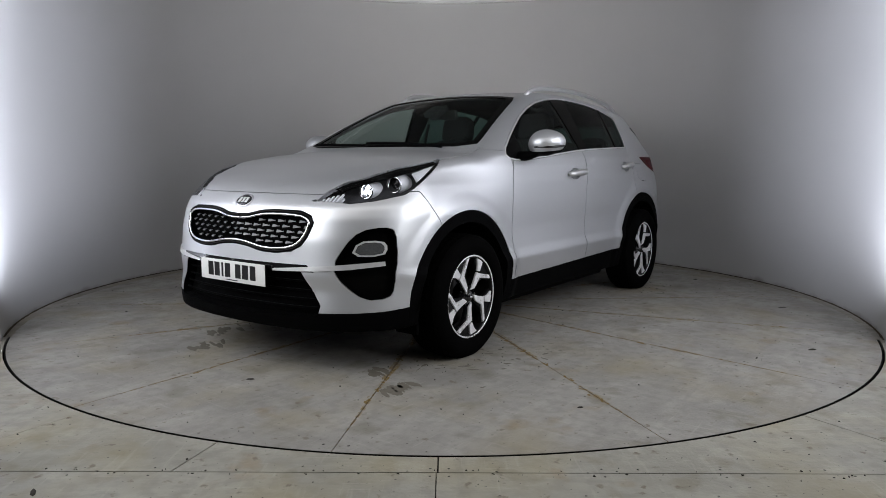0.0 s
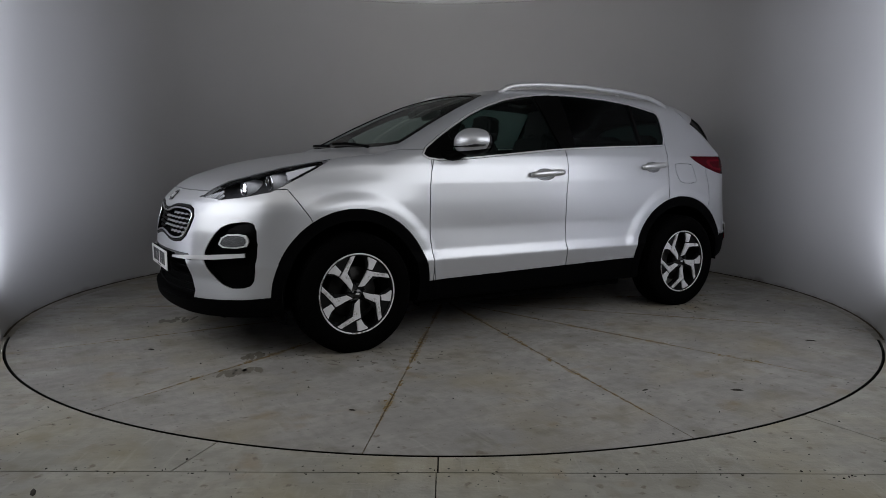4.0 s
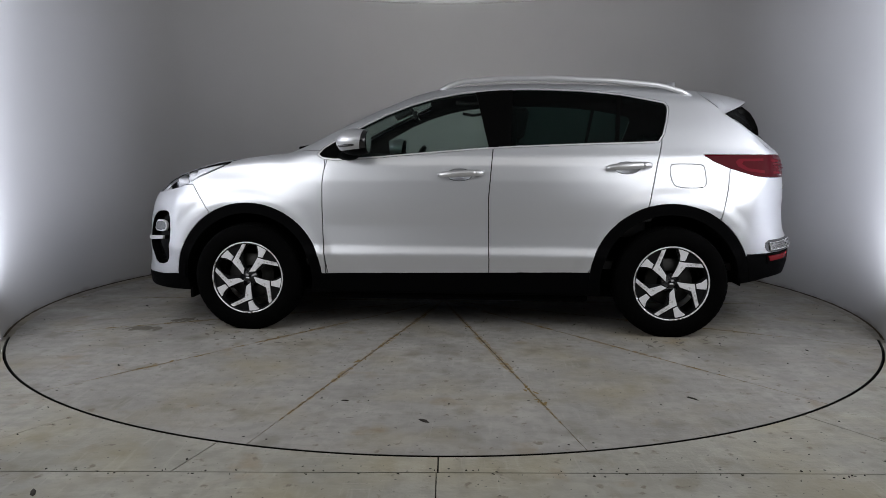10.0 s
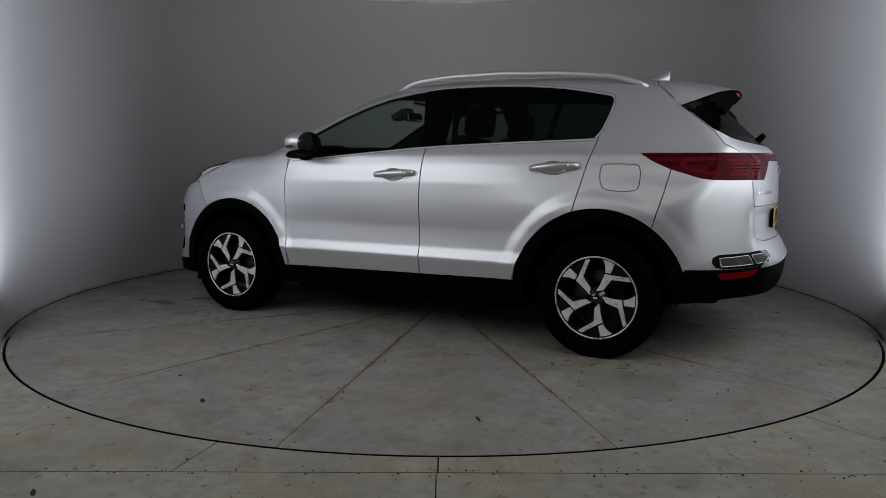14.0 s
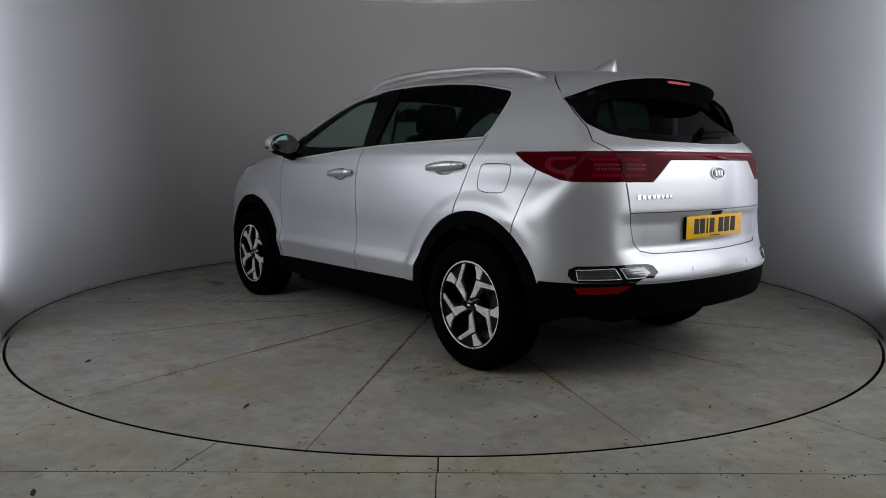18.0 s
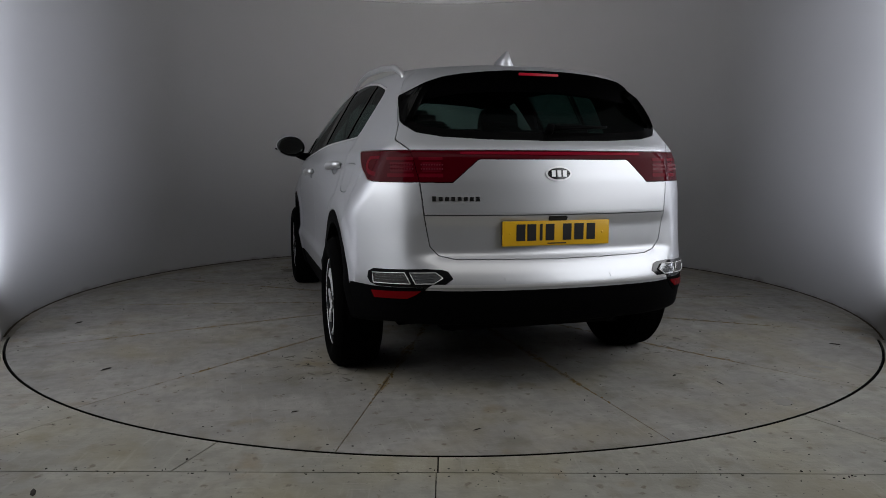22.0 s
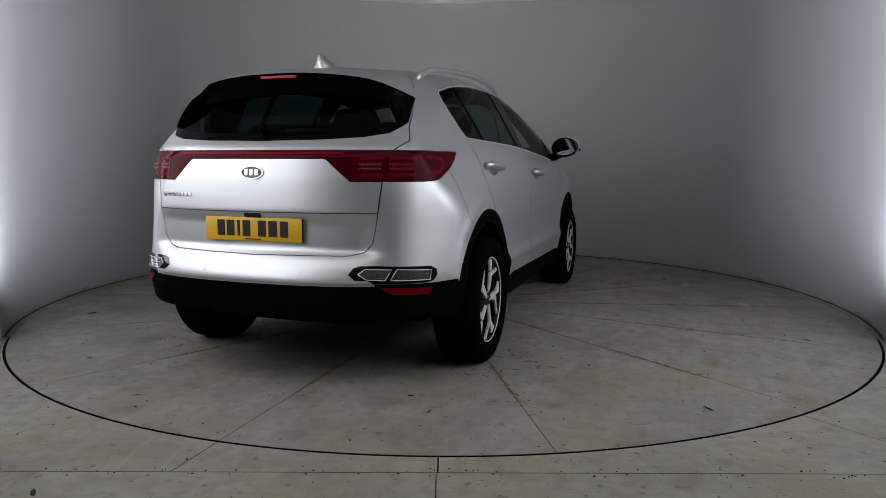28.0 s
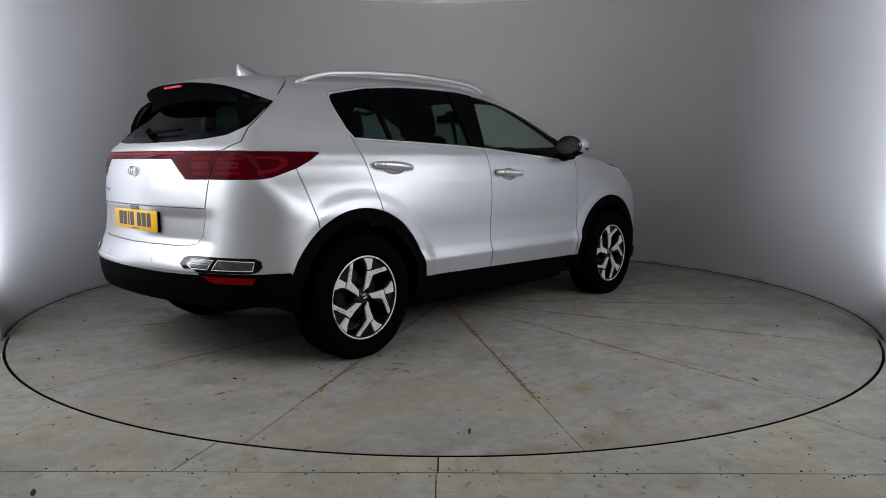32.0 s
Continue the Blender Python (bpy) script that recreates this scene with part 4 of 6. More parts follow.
def build_body(car):
    v, t = net_surface(0.014)
    order = ["hole", "clad", "low", "dlo", "glass", "head", "fog", "grille", "low_grille", "hood", "windscreen", "ws_edge", "tail", "rear_glass", "rg_edge", "gate",
             "gate_low", "door_f", "door_r", "cup", "fuel", "bumper_f", "bumper_r", "pillar_b", "sail", "quarter", "bottom", "front", "rearward"]
    # the cuts that only matter inside another outline
    inner = {"gate_low": "gate", "pillar_b": "glass", "sail": "glass", "quarter": "glass", "rearward": "glass"}
    for k in order:
        F = panel_fields(v)
        val = F[k]()
        if k in inner:
            val = np.where(F[inner[k]]() <= 0.03, val, 1.0)
        v, t = cut_mesh(v, t, val)
    cen = v[t].mean(1)
    lab = classify({k: f() for k, f in panel_fields(cen).items()})
    n = field_normal(v)
    n /= np.maximum(np.linalg.norm(n, axis=1), 1e-9)[:, None]
    # wind all triangles outwards
    fn = np.cross(v[t[:, 1]] - v[t[:, 0]], v[t[:, 2]] - v[t[:, 0]])
    wrong = (fn * n[t[:, 0]]).sum(1) < 0
    t[wrong] = t[wrong][:, ::-1]
    area = np.linalg.norm(fn, axis=1) > 1e-12
    t, lab = t[area], lab[area]
    look_of = {
        "body_shell": (SILVER, 0.0028, 0.02, "silver painted roof, pillars and rear quarters", "body_shell"),
        "fender": (SILVER, 0.0028, 0.02, "", "front_wing"), "rear_bumper": (SILVER, 0.0028, 0.02, "", "rear_bumper"),
        "front_bumper": (SILVER, 0.0028, 0.02, "", "front_bumper"), "rear_door": (SILVER, 0.0032, 0.02, "", "rear_door"),
        "front_door": (SILVER, 0.0032, 0.02, "", "front_door"), "fuel_flap": (SILVER, 0.0018, 0.01, "", "fuel_flap"),
        "tailgate_lower": (SILVER, 0.0016, 0.02, "", "tailgate_panel"), "tailgate": (SILVER, 0.0032, 0.02, "", "tailgate"),
        "bonnet": (SILVER, 0.0032, 0.02, "", "bonnet"), "screen_edge": (PILLAR_BLACK, 0.0, 0.01, "black printed glass border", "windscreen_border"),
        "windscreen": (GLASS_CLEAR, 0.0, 0.0, "clear glass windscreen", "windscreen"), "rear_edge": (PILLAR_BLACK, 0.0, 0.01, "black printed glass border", "rear_window_border"),
        "rear_window": (GLASS_DARK, 0.0, 0.0, "dark privacy glass", "rear_window"), "tail_lamp": (RED_LENS, 0.0012, 0.03, "dark red tail lamp lens", "tail_lamp"),
        "gate_lamp": (RED_LENS, 0.0012, 0.03, "dark red lamp bar across the tailgate", "tailgate_lamp"),
        "window_trim": (TRIM_CHROME, 0.0006, 0.006, "bright chrome window surround", "window_trim"), "front_window": (GLASS_CLEAR, 0.0, 0.0, "clear side glass", "front_window"),
        "rear_side_window": (GLASS_DARK, 0.0, 0.0, "dark privacy glass", "rear_side_window"), "pillar_trim": (PILLAR_BLACK, 0.0, 0.01, "black pillar trim", "pillar_trim"),
        "mirror_sail": (PILLAR_BLACK, 0.0, 0.01, "black mirror corner panel", "mirror_corner"), "quarter_bar": (PILLAR_BLACK, 0.0, 0.01, "black window divider", "window_divider"),
        "grille_back": (None, 0.001, 0.06, "", ""), "sill_trim": (BLACK_PLASTIC, 0.001, 0.02, "black plastic sill trim", "sill_trim"),
        "front_lip": (BLACK_PLASTIC, 0.001, 0.02, "black plastic front bumper lip", "bumper_lip"), "rear_lower": (BLACK_PLASTIC, 0.001, 0.02, "black plastic lower rear bumper", "rear_bumper_lower"),
        "cup_f": (None, 0, 0, "", ""), "cup_b": (None, 0, 0, "", ""),
        "lower_grille": (None, 0.001, 0.05, "", ""), "fog_recess": (None, 0.001, 0.05, "", ""),
        "headlamp_glass": (GLASS_LAMP, 0.001, 0.0, "clear headlamp lens", "headlamp"), "arch_front": (BLACK_PLASTIC, 0.001, 0.03, "black plastic wheel arch trim", "wheel_arch_trim"),
        "arch_rear": (BLACK_PLASTIC, 0.001, 0.03, "black plastic wheel arch trim", "wheel_arch_trim"),
        "underbody": (UNDER, 0.0, 0.0, "dark underbody", "underbody"),
    }
    made = {}
    for name in np.unique(lab):
        if not name:
            continue
        stem = name
        for s in ("_l", "_r"):
            if stem.endswith(s) and stem[:-len(s)] in look_of:
                stem = stem[:-len(s)]
                break
        material, shift, depth, label, nm = look_of[stem]
        tt = t[lab == name]
        made[name] = (v, tt, n)
        if material is None:
            continue
        if depth > 0 or shift > 0:
            pv, pt, pn = solid_panel(v, tt, n, shift, max(depth, 0.001))
        else:
            used, q = np.unique(tt, return_inverse=True)
            pv, pt, pn = v[used], q.reshape(-1, 3), n[used]
            pv = pv - pn * 0.004
        ob = part(nm, mesh_with_normals(nm, pv, pt, pn), material, car, label)
        if material in (GLASS_CLEAR, GLASS_DARK, GLASS_LAMP):
            ob.visible_shadow = True
        made[name + "_ob"] = ob
    # dark lining behind the opaque upper panels
    keep = np.isin(lab, ["body_shell", "front_door_l", "front_door_r", "rear_door_l", "rear_door_r", "tailgate", "tailgate_lower", "pillar_trim_l", "pillar_trim_r",
                         "fender_l", "fender_r", "rear_bumper", "bonnet", "gate_lamp", "tail_lamp_l", "tail_lamp_r", "screen_edge", "rear_edge", "window_trim_l", "window_trim_r",
                         "front_bumper", "sill_trim_l", "sill_trim_r", "front_lip", "rear_lower", "mirror_sail_l", "mirror_sail_r", "quarter_bar_l", "quarter_bar_r"])
    tt = t[keep]
    used, q = np.unique(tt, return_inverse=True)
    part("lining", mesh_with_normals("lining", v[used] - n[used] * 0.024, q.reshape(-1, 3)[:, ::-1], -n[used]), LINING, car, "dark cabin lining")
    return made


# ---------------------------------------------------------------- wheels
def polar(rr, deg, R=0.230):
    return (rr * R * math.cos(radians(deg)), rr * R * math.sin(radians(deg)))


def build_wheel(car, at, turn, spin):
    """Alloy wheel with five forked machined blades. Its axle is the local y axis, outer face towards +y."""
    base = Matrix.Translation(at) @ pose(0, 0, 0, 0, 0, turn) @ pose(0, 0, 0, 0, spin, 0)
    # rim barrel and lip
    prof = [(0.205, -0.155), (0.222, -0.150), (0.214, -0.02), (0.217, 0.0), (0.2225, 0.006), (0.2325, 0.006), (0.236, 0.0), (0.236, -0.16)]
    vs, fs = lathe(prof, 64)
    wheel = part("wheel", mesh_from("wheel", vs, fs, True), ALLOY_BLACK, car, "black alloy wheel with machined silver blades")
    wheel.matrix_basis = base
    vs, fs = lathe([(0.2235, 0.0065), (0.2245, 0.0085), (0.2315, 0.0085), (0.2325, 0.0065)], 64)
    part("rim_edge", mesh_from("rim_edge", vs, fs, True), MACHINED, wheel, "bright machined rim edge")
    # tyre with tread blocks
    tp = [(0.232, 0.004), (0.240, 0.018), (0.262, 0.027), (0.292, 0.029), (0.318, 0.020), (0.334, 0.006), (0.3425, -0.012), (0.3445, -0.04), (0.3455, -0.095),
          (0.3445, -0.15), (0.3425, -0.178), (0.334, -0.196), (0.318, -0.21), (0.292, -0.219), (0.262, -0.217), (0.24, -0.208), (0.232, -0.194)]
    vs, fs = lathe(tp, 72)
    tyre = part("tyre", mesh_from("tyre", vs, fs, True), RUBBER, wheel, "black rubber tyre")
    tv, tf = [], []
    nb = 54
    for i in range(nb):
        for row, (y0, y1) in enumerate(((-0.008, -0.038), (-0.046, -0.078), (-0.084, -0.106), (-0.112, -0.144), (-0.152, -0.182))):
            a0 = 2 * math.pi * (i + 0.3 * (row % 2)) / nb
            a1 = a0 + 2 * math.pi / nb * 0.80
            r0 = 0.337 if row in (0, 4) else 0.342
            ro, k = 0.3478 - (0.0035 if row in (0, 4) else 0), len(tv)
            sk = 0.012 * (1 if row < 2 else -1)
            for r in (r0, ro):
                for a, yy in ((a0, y0), (a1, y0), (a1 + sk, y1), (a0 + sk, y1)):
                    tv.append((r * math.cos(a), yy, r * math.sin(a)))
            tf += [(k + 4, k + 5, k + 6, k + 7), (k, k + 1, k + 5, k + 4), (k + 1, k + 2, k + 6, k + 5), (k + 2, k + 3, k + 7, k + 6), (k + 3, k, k + 4, k + 7)]
    part("tread", mesh_from("tread", tv, tf), RUBBER, wheel)
    # blades: dark body below, machined faces on top
    fork = [(0.16, 159), (0.26, 121), (0.585, 123), (0.985, 98.5), (0.985, 105), (0.665, 130), (0.625, 143), (0.37, 145)]
    foot = [(0.985, 153.5), (0.985, 135), (0.70, 132.8), (0.66, 143), (0.80, 146.4)]
    bdy = [(0.10, 165), (0.24, 116), (0.55, 114), (0.76, 109), (0.985, 94), (0.985, 125), (0.985, 157), (0.66, 143.5), (0.45, 142)]
    flip = Matrix(((-1, 0, 0, 0), (0, 0, 1, 0), (0, 1, 0, 0), (0, 0, 0, 1)))

    def face_piece(poly, depth, off, material, name, label, bevel=0.0):
        b = prism([polar(r, a) for r, a in poly], depth, bevel)
        bmesh.ops.transform(b, matrix=Matrix.Translation((0, off, 0)) @ flip, verts=b.verts)
        bmesh.ops.recalc_face_normals(b, faces=b.faces)
        me = bpy.data.meshes.new(name)
        b.to_mesh(me)
        b.free()
        return me
    for k in range(5):
        rot = pose(0, 0, 0, 0, 72 * k, 0)
        for poly, depth, off, material, name, bv in ((bdy, 0.022, -0.032, ALLOY_BLACK, "spoke", 0.004), (fork, 0.011, -0.012, MACHINED, "blade", 0.002),
                                                     (foot, 0.012, -0.012, MACHINED, "blade_foot", 0.002)):
            key = "wheel_" + name
            me = bpy.data.meshes.get(key)
            if me is None:
                me = face_piece(poly, depth, off, material, key, "", bv)
                me.name = key
            o = part(name, me, material, wheel)
            o.matrix_basis = rot
    vs, fs = lathe([(0.0, 0.004), (0.024, 0.003), (0.027, 0.0), (0.030, -0.008), (0.055, -0.014), (0.06, -0.04)], 32)
    part("hub_cap", mesh_from("hub_cap", vs, fs, True), GLOSS_BLACK, wheel, "black hub cap")
    b = box(0.022, 0.002, 0.008, (0, 0.005, 0))
    part("emblem", b, MACHINED, wheel, "plain silver emblem")
    for k in range(5):
        a = radians(72 * k + 20)
        vs, fs = lathe([(0.0, 0.006), (0.007, 0.006), (0.009, 0.003), (0.009, -0.012)], 6)
        o = part("wheel_nut", mesh_from("wheel_nut", vs, fs), STEEL, wheel)
        o.location = (0.052 * math.cos(a), -0.012, 0.052 * math.sin(a))
    vs, fs = lathe([(0.07, -0.075), (0.145, -0.075), (0.148, -0.08), (0.148, -0.095), (0.07, -0.10)], 48)
    part("brake_disc", mesh_from("brake_disc", vs, fs, True), STEEL, wheel, "grey steel brake disc")
    return wheel


def build_wells(car):
    for sx, (cx, cz), r in ((1, ARCH_F, 0.425), (-1, ARCH_R, 0.432)):
        for s in (1, -1):
            vs, fs = [], []
            n = 28
            for i in range(n + 1):
                a = radians(-2 + 184 * i / n)
                for yy in (0.885, 0.50):
                    vs.append((cx + r * math.cos(a), s * yy, cz + r * math.sin(a)))
            for i in range(n):
                fs.append((2 * i, 2 * i + 1, 2 * i + 3, 2 * i + 2))
            k = len(vs)
            vs.append((cx, s * 0.50, cz))
            for i in range(n):
                fs.append((k, 2 * i + 1, 2 * i + 3))
            part("wheel_well", mesh_from("wheel_well", vs, fs, True), UNDER, car, "black wheel well lining")


def motions(things):
    for ob, off in things:
        walk(ob, [(t, pose(0, 0, 0, 0, 0, a) @ pose(off[0], off[1], 0)) for t, a in fine_turn()])


def fine_turn():
    ts = [t for t, _ in TURN]
    an = [a for _, a in TURN]
    out = []
    for i in range(33):
        out.append((float(i), float(np.interp(i, ts, an))))
    return out


# ---------------------------------------------------------------- laying things on the body's surface
def on_body(kind, a, b):
    """Points of the body's skin. side/side_r: (x, z); front/rear: (y, z); top: (x, y)."""
    a, b = np.asarray(a, float), np.asarray(b, float)
    n = len(a)

    def at(s):
        if kind == "side":
            return np.stack([a, s, b], 1)
        if kind == "side_r":
            return np.stack([a, -s, b], 1)
        if kind == "front":
            return np.stack([s, a, b], 1)
        if kind == "rear":
            return np.stack([-s, a, b], 1)
        return np.stack([a, b, s], 1)
    lo = np.full(n, {"side": 0.3, "side_r": 0.3, "front": 1.3, "rear": 1.2, "top": 0.6}[kind])
    hi = np.full(n, {"side": 1.1, "side_r": 1.1, "front": 2.5, "rear": 2.5, "top": 1.9}[kind])
    for _ in range(40):
        m = (lo + hi) / 2
        inside = body_field(at(m)) < 0
        lo, hi = np.where(inside, m, lo), np.where(inside, hi, m)
    p = at(lo)
    g = field_normal(p)
    return p, g / np.linalg.norm(g, axis=1)[:, None]


def skin_patch(kind, outline, lift, thick, step=0.03):
    """A piece that follows the skin: outline in the view's two axes, its face lift above the skin."""
    b = bmesh.new()
    f = b.faces.new([b.verts.new((u, w, 0)) for u, w in outline])
    us, ws = [q[0] for q in outline], [q[1] for q in outline]
    for lo, hi, no in ((min(us), max(us), (1, 0, 0)), (min(ws), max(ws), (0, 1, 0))):
        k = int((hi - lo) / step)
        for i in range(1, k + 1):
            c = lo + (hi - lo) * i / (k + 1)
            bmesh.ops.bisect_plane(b, geom=b.verts[:] + b.edges[:] + b.faces[:], plane_co=(c * no[0], c * no[1], 0), plane_no=no)
    bmesh.ops.triangulate(b, faces=b.faces)
    b.verts.ensure_lookup_table()
    u = [v.co.x for v in b.verts]
    w = [v.co.y for v in b.verts]
    p, n = on_body(kind, u, w)
    b.faces.ensure_lookup_table()
    idx = {v: i for i, v in enumerate(b.verts)}
    t = np.array([[idx[v] for v in f.verts] for f in b.faces])
    b.free()
    p = p + n * lift
    fn = np.cross(p[t[:, 1]] - p[t[:, 0]], p[t[:, 2]] - p[t[:, 0]])
    wrong = (fn * n[t[:, 0]]).sum(1) < 0
    t[wrong] = t[wrong][:, ::-1]
    pv, pt, pn = solid_panel(p, t, n, 0.0, thick)
    return mesh_with_normals("patch", pv, pt, pn)


def skin_line(kind, pts, lift, radius, seg=8, flat=1.0):
    p, n = on_body(kind, [q[0] for q in pts], [q[1] for q in pts])
    return mesh_from("line", *tube([tuple(q) for q in p + n * lift], radius, seg, flat), True)


def densify(pts, step=0.02, closed=False):
    out = []
    q = list(pts) + ([pts[0]] if closed else [])
    for a, b in zip(q[:-1], q[1:]):
        k = max(1, int(math.dist(a, b) / step))
        out += [(a[0] + (b[0] - a[0]) * i / k, a[1] + (b[1] - a[1]) * i / k) for i in range(k)]
    out.append(q[-1])
    return out


def inset(pts, d):
    """Pulls a closed outline inwards by d."""
    p = np.array(pts, float)
    e = np.roll(p, -1, 0) - p
    e /= np.maximum(np.linalg.norm(e, axis=1), 1e-9)[:, None]
    nrm = np.stack([-e[:, 1], e[:, 0]], 1)
    area = (p[:, 0] * np.roll(p[:, 1], -1) - np.roll(p[:, 0], -1) * p[:, 1]).sum()
    if area < 0:
        nrm = -nrm
    m = nrm + np.roll(nrm, 1, 0)
    m /= np.maximum((m * m).sum(1), 0.5)[:, None] / 2
    return [tuple(q) for q in p + m * d]


def sunk(panel, depth, material, name, car, label, way=None):
    """The back of a recess: the skin of a cut-out, pushed in."""
    v, t, n = panel
    used, q = np.unique(t, return_inverse=True)
    pv, pn, pt = v[used], n[used], q.reshape(-1, 3)
    back = pv - pn * depth if way is None else pv + np.array(way)
    e = np.concatenate([pt[:, [0, 1]], pt[:, [1, 2]], pt[:, [2, 0]]])
    u, inv, cnt = np.unique(np.sort(e, 1), axis=0, return_inverse=True, return_counts=True)
    rim = e[cnt[inv.ravel()] == 1]
    k = len(pv)
    vv = np.concatenate([back, pv - pn * 0.002])
    w = np.concatenate([np.stack([rim[:, 0], rim[:, 1], rim[:, 1] + k], 1), np.stack([rim[:, 0], rim[:, 1] + k, rim[:, 0] + k], 1)])
    me = mesh_from(name, vv, np.concatenate([pt, w]), True)
    me.set_sharp_from_angle(angle=radians(50))
    return part(name, me, material, car, label)


def ellipse(cx, cy, rx, ry, n=28):
    return [(cx + rx * math.cos(2 * math.pi * i / n), cy + ry * math.sin(2 * math.pi * i / n)) for i in range(n)]


def rrect(x0, y0, x1, y1, r, n=4):
    out = []
    for cx, cy, a0 in ((x1 - r, y1 - r, 0), (x0 + r, y1 - r, 90), (x0 + r, y0 + r, 180), (x1 - r, y0 + r, 270)):
        for i in range(n + 1):
            a = radians(a0 + 90 * i / n)
            out.append((cx + r * math.cos(a), cy + r * math.sin(a)))
    return out


def flip_y(pts):
    return [(-a, b) for a, b in pts][::-1]


# ---------------------------------------------------------------- front end
def build_front(car, panels):
    sunk(panels["grille_back"], 0.045, BLACK_PLASTIC, "grille_back", car, "black grille opening")
    out = rounded(mirrored(GRILLE_HALF), 1)
    part("grille_border", skin_line("front", densify(inset(out, 0.006), 0.02, True), -0.006, 0.0105, 8), PILLAR_BLACK, car, "gloss black grille border")
    part("grille_frame", skin_line("front", densify(inset(out, 0.0205), 0.02, True), 0.0, 0.0065, 8), CHROME, car, "bright chrome grille surround")
    # woven grille: staggered wedge cells
    vs, fs, bv, bf = [], [], [], []
    inner = np.array(inset(out, 0.032))
    cells = []
    cw, ch = 0.066, 0.029
    for r in range(12):
        z = 0.600 + r * ch * 0.9
        for c in range(-10, 11):
            y = c * cw + (cw / 2 if r % 2 else 0)
            cells.append((y, z))
    cy, cz = np.array(cells).T
    ok = poly_field(cy, cz, inner) < -0.004
    p, n = on_body("front", cy[ok], cz[ok])
    for (px, py, pz) in p:
        k = len(vs)
        s = 1 if py >= 0 else -1
        # a wedge whose point leans away from the middle of the grille
        a, b_, c_, d_ = (px - 0.020, py - s * cw * 0.30, pz + ch * 0.22), (px - 0.030, py + s * cw * 0.34, pz - ch * 0.10), (px - 0.012, py - s * cw * 0.26, pz - ch * 0.26), (px - 0.045, py, pz)
        vs += [a, b_, c_, d_]
        fs += [(k, k + 1, k + 2), (k, k + 3, k + 1), (k + 1, k + 3, k + 2), (k, k + 2, k + 3)]
    me = mesh_from("grille_insert", vs, fs)
    o = part("grille_insert", me, GRILLE_GREY, car, "dark grey woven grille cells")
    o["kind"] = "stuff"
    for s in (1, -1):
        for i in range(-16, 17):
            q0, q1 = (i * cw / 1.0, 0.60), (i * cw + s * 0.30, 0.845)
            m = 24
            pts = [(q0[0] + (q1[0] - q0[0]) * j / m, q0[1] + (q1[1] - q0[1]) * j / m) for j in range(m + 1)]
            d = poly_field(np.array([q[0] for q in pts]), np.array([q[1] for q in pts]), inner)
            run = [q for q, dd in zip(pts, d) if dd < 0.008]
            if len(run) > 2:
                pp, nn = on_body("front", [q[0] for q in run], [q[1] for q in run])
                tv, tf = tube([tuple(q) for q in pp - np.array([0.032, 0, 0])], 0.003, 5)
                k = len(bv)
                bv += tv
                bf += [tuple(a + k for a in f) for f in tf]
    o = part("grille_mesh", mesh_from("grille_mesh", bv, bf, True), BLACK_PLASTIC, car, "black diamond grille bars")
    o["kind"] = "stuff"
    # badge: plain shapes
    part("badge_rim", skin_patch("front", ellipse(0, 0.872, 0.060, 0.031), 0.006, 0.006, 0.03), CHROME, car, "oval chrome badge rim")
    part("badge", skin_patch("front", ellipse(0, 0.872, 0.052, 0.024), 0.0085, 0.003, 0.03), GLOSS_BLACK, car, "plain dark oval badge")
    for y0 in (-0.026, 0.0, 0.026):
        part("badge_bar", skin_patch("front", [(y0 - 0.009, 0.860), (y0 + 0.009, 0.860), (y0 + 0.009, 0.884), (y0 - 0.009, 0.884)], 0.010, 0.002), TRIM_CHROME, car)
    # lower grille with slats
    sunk(panels["lower_grille"], 0.055, BLACK_PLASTIC, "lower_grille", car, "black lower grille opening")
    for z in (0.365, 0.405, 0.445, 0.485):
        w = 0.575 - (z - 0.345) * 0.40
        part("slat", skin_line("front", [(y, z) for y in np.linspace(-w, w, 25)], -0.030, 0.008, 6, 0.6), BLACK_PLASTIC, car)
    part("bumper_trim", skin_patch("front", densify([(-0.53, 0.540), (0.53, 0.540), (0.49, 0.575), (-0.49, 0.575)], 0.04, True)[:-1], 0.004, 0.012), GLOSS_BLACK, car, "black trim above the number plate")
    # number plate with plain bars in place of its characters
    build_plate(car, (2.236, 0.010, 0.508), 0, PLATE_WHITE, "white front number plate with plain dark bars")
    for s in (1, -1):
        key = "_l" if s > 0 else "_r"
        my = (lambda q: q) if s > 0 else flip_y
        # fog lamp recess
        sunk(panels["fog_recess" + key], 0.045, PILLAR_BLACK, "fog_recess", car, "black fog lamp recess")
        bez = my(rounded([(0.684, 0.620), (0.708, 0.692), (0.790, 0.697), (0.808, 0.660), (0.796, 0.616)], 1))
        part("fog_bezel", skin_patch("front", bez, -0.010, 0.014), TRIM_CHROME, car, "silver fog lamp surround")
        part("fog_lamp", skin_patch("front", my(rounded([(0.696, 0.628), (0.715, 0.684), (0.784, 0.688), (0.799, 0.658), (0.788, 0.624)], 1)), -0.007, 0.008), WHITE_LENS, car, "clear fog lamp lens")
        blade = my(densify([(0.297, 0.536), (0.535, 0.545), (0.687, 0.556), (0.80, 0.571), (0.798, 0.592), (0.687, 0.582), (0.535, 0.569), (0.297, 0.548)], 0.03, True)[:-1])
        part("chrome_blade", skin_patch("front", blade, 0.008, 0.014), TRIM_CHROME, car, "bright chrome strip across the fog recess")
        # headlamp
        sunk(panels["headlamp_glass" + key], 0.0, LAMP_HOUSING, "headlamp_housing", car, "dark grey headlamp housing", (-0.060, -s * 0.050, -0.018))
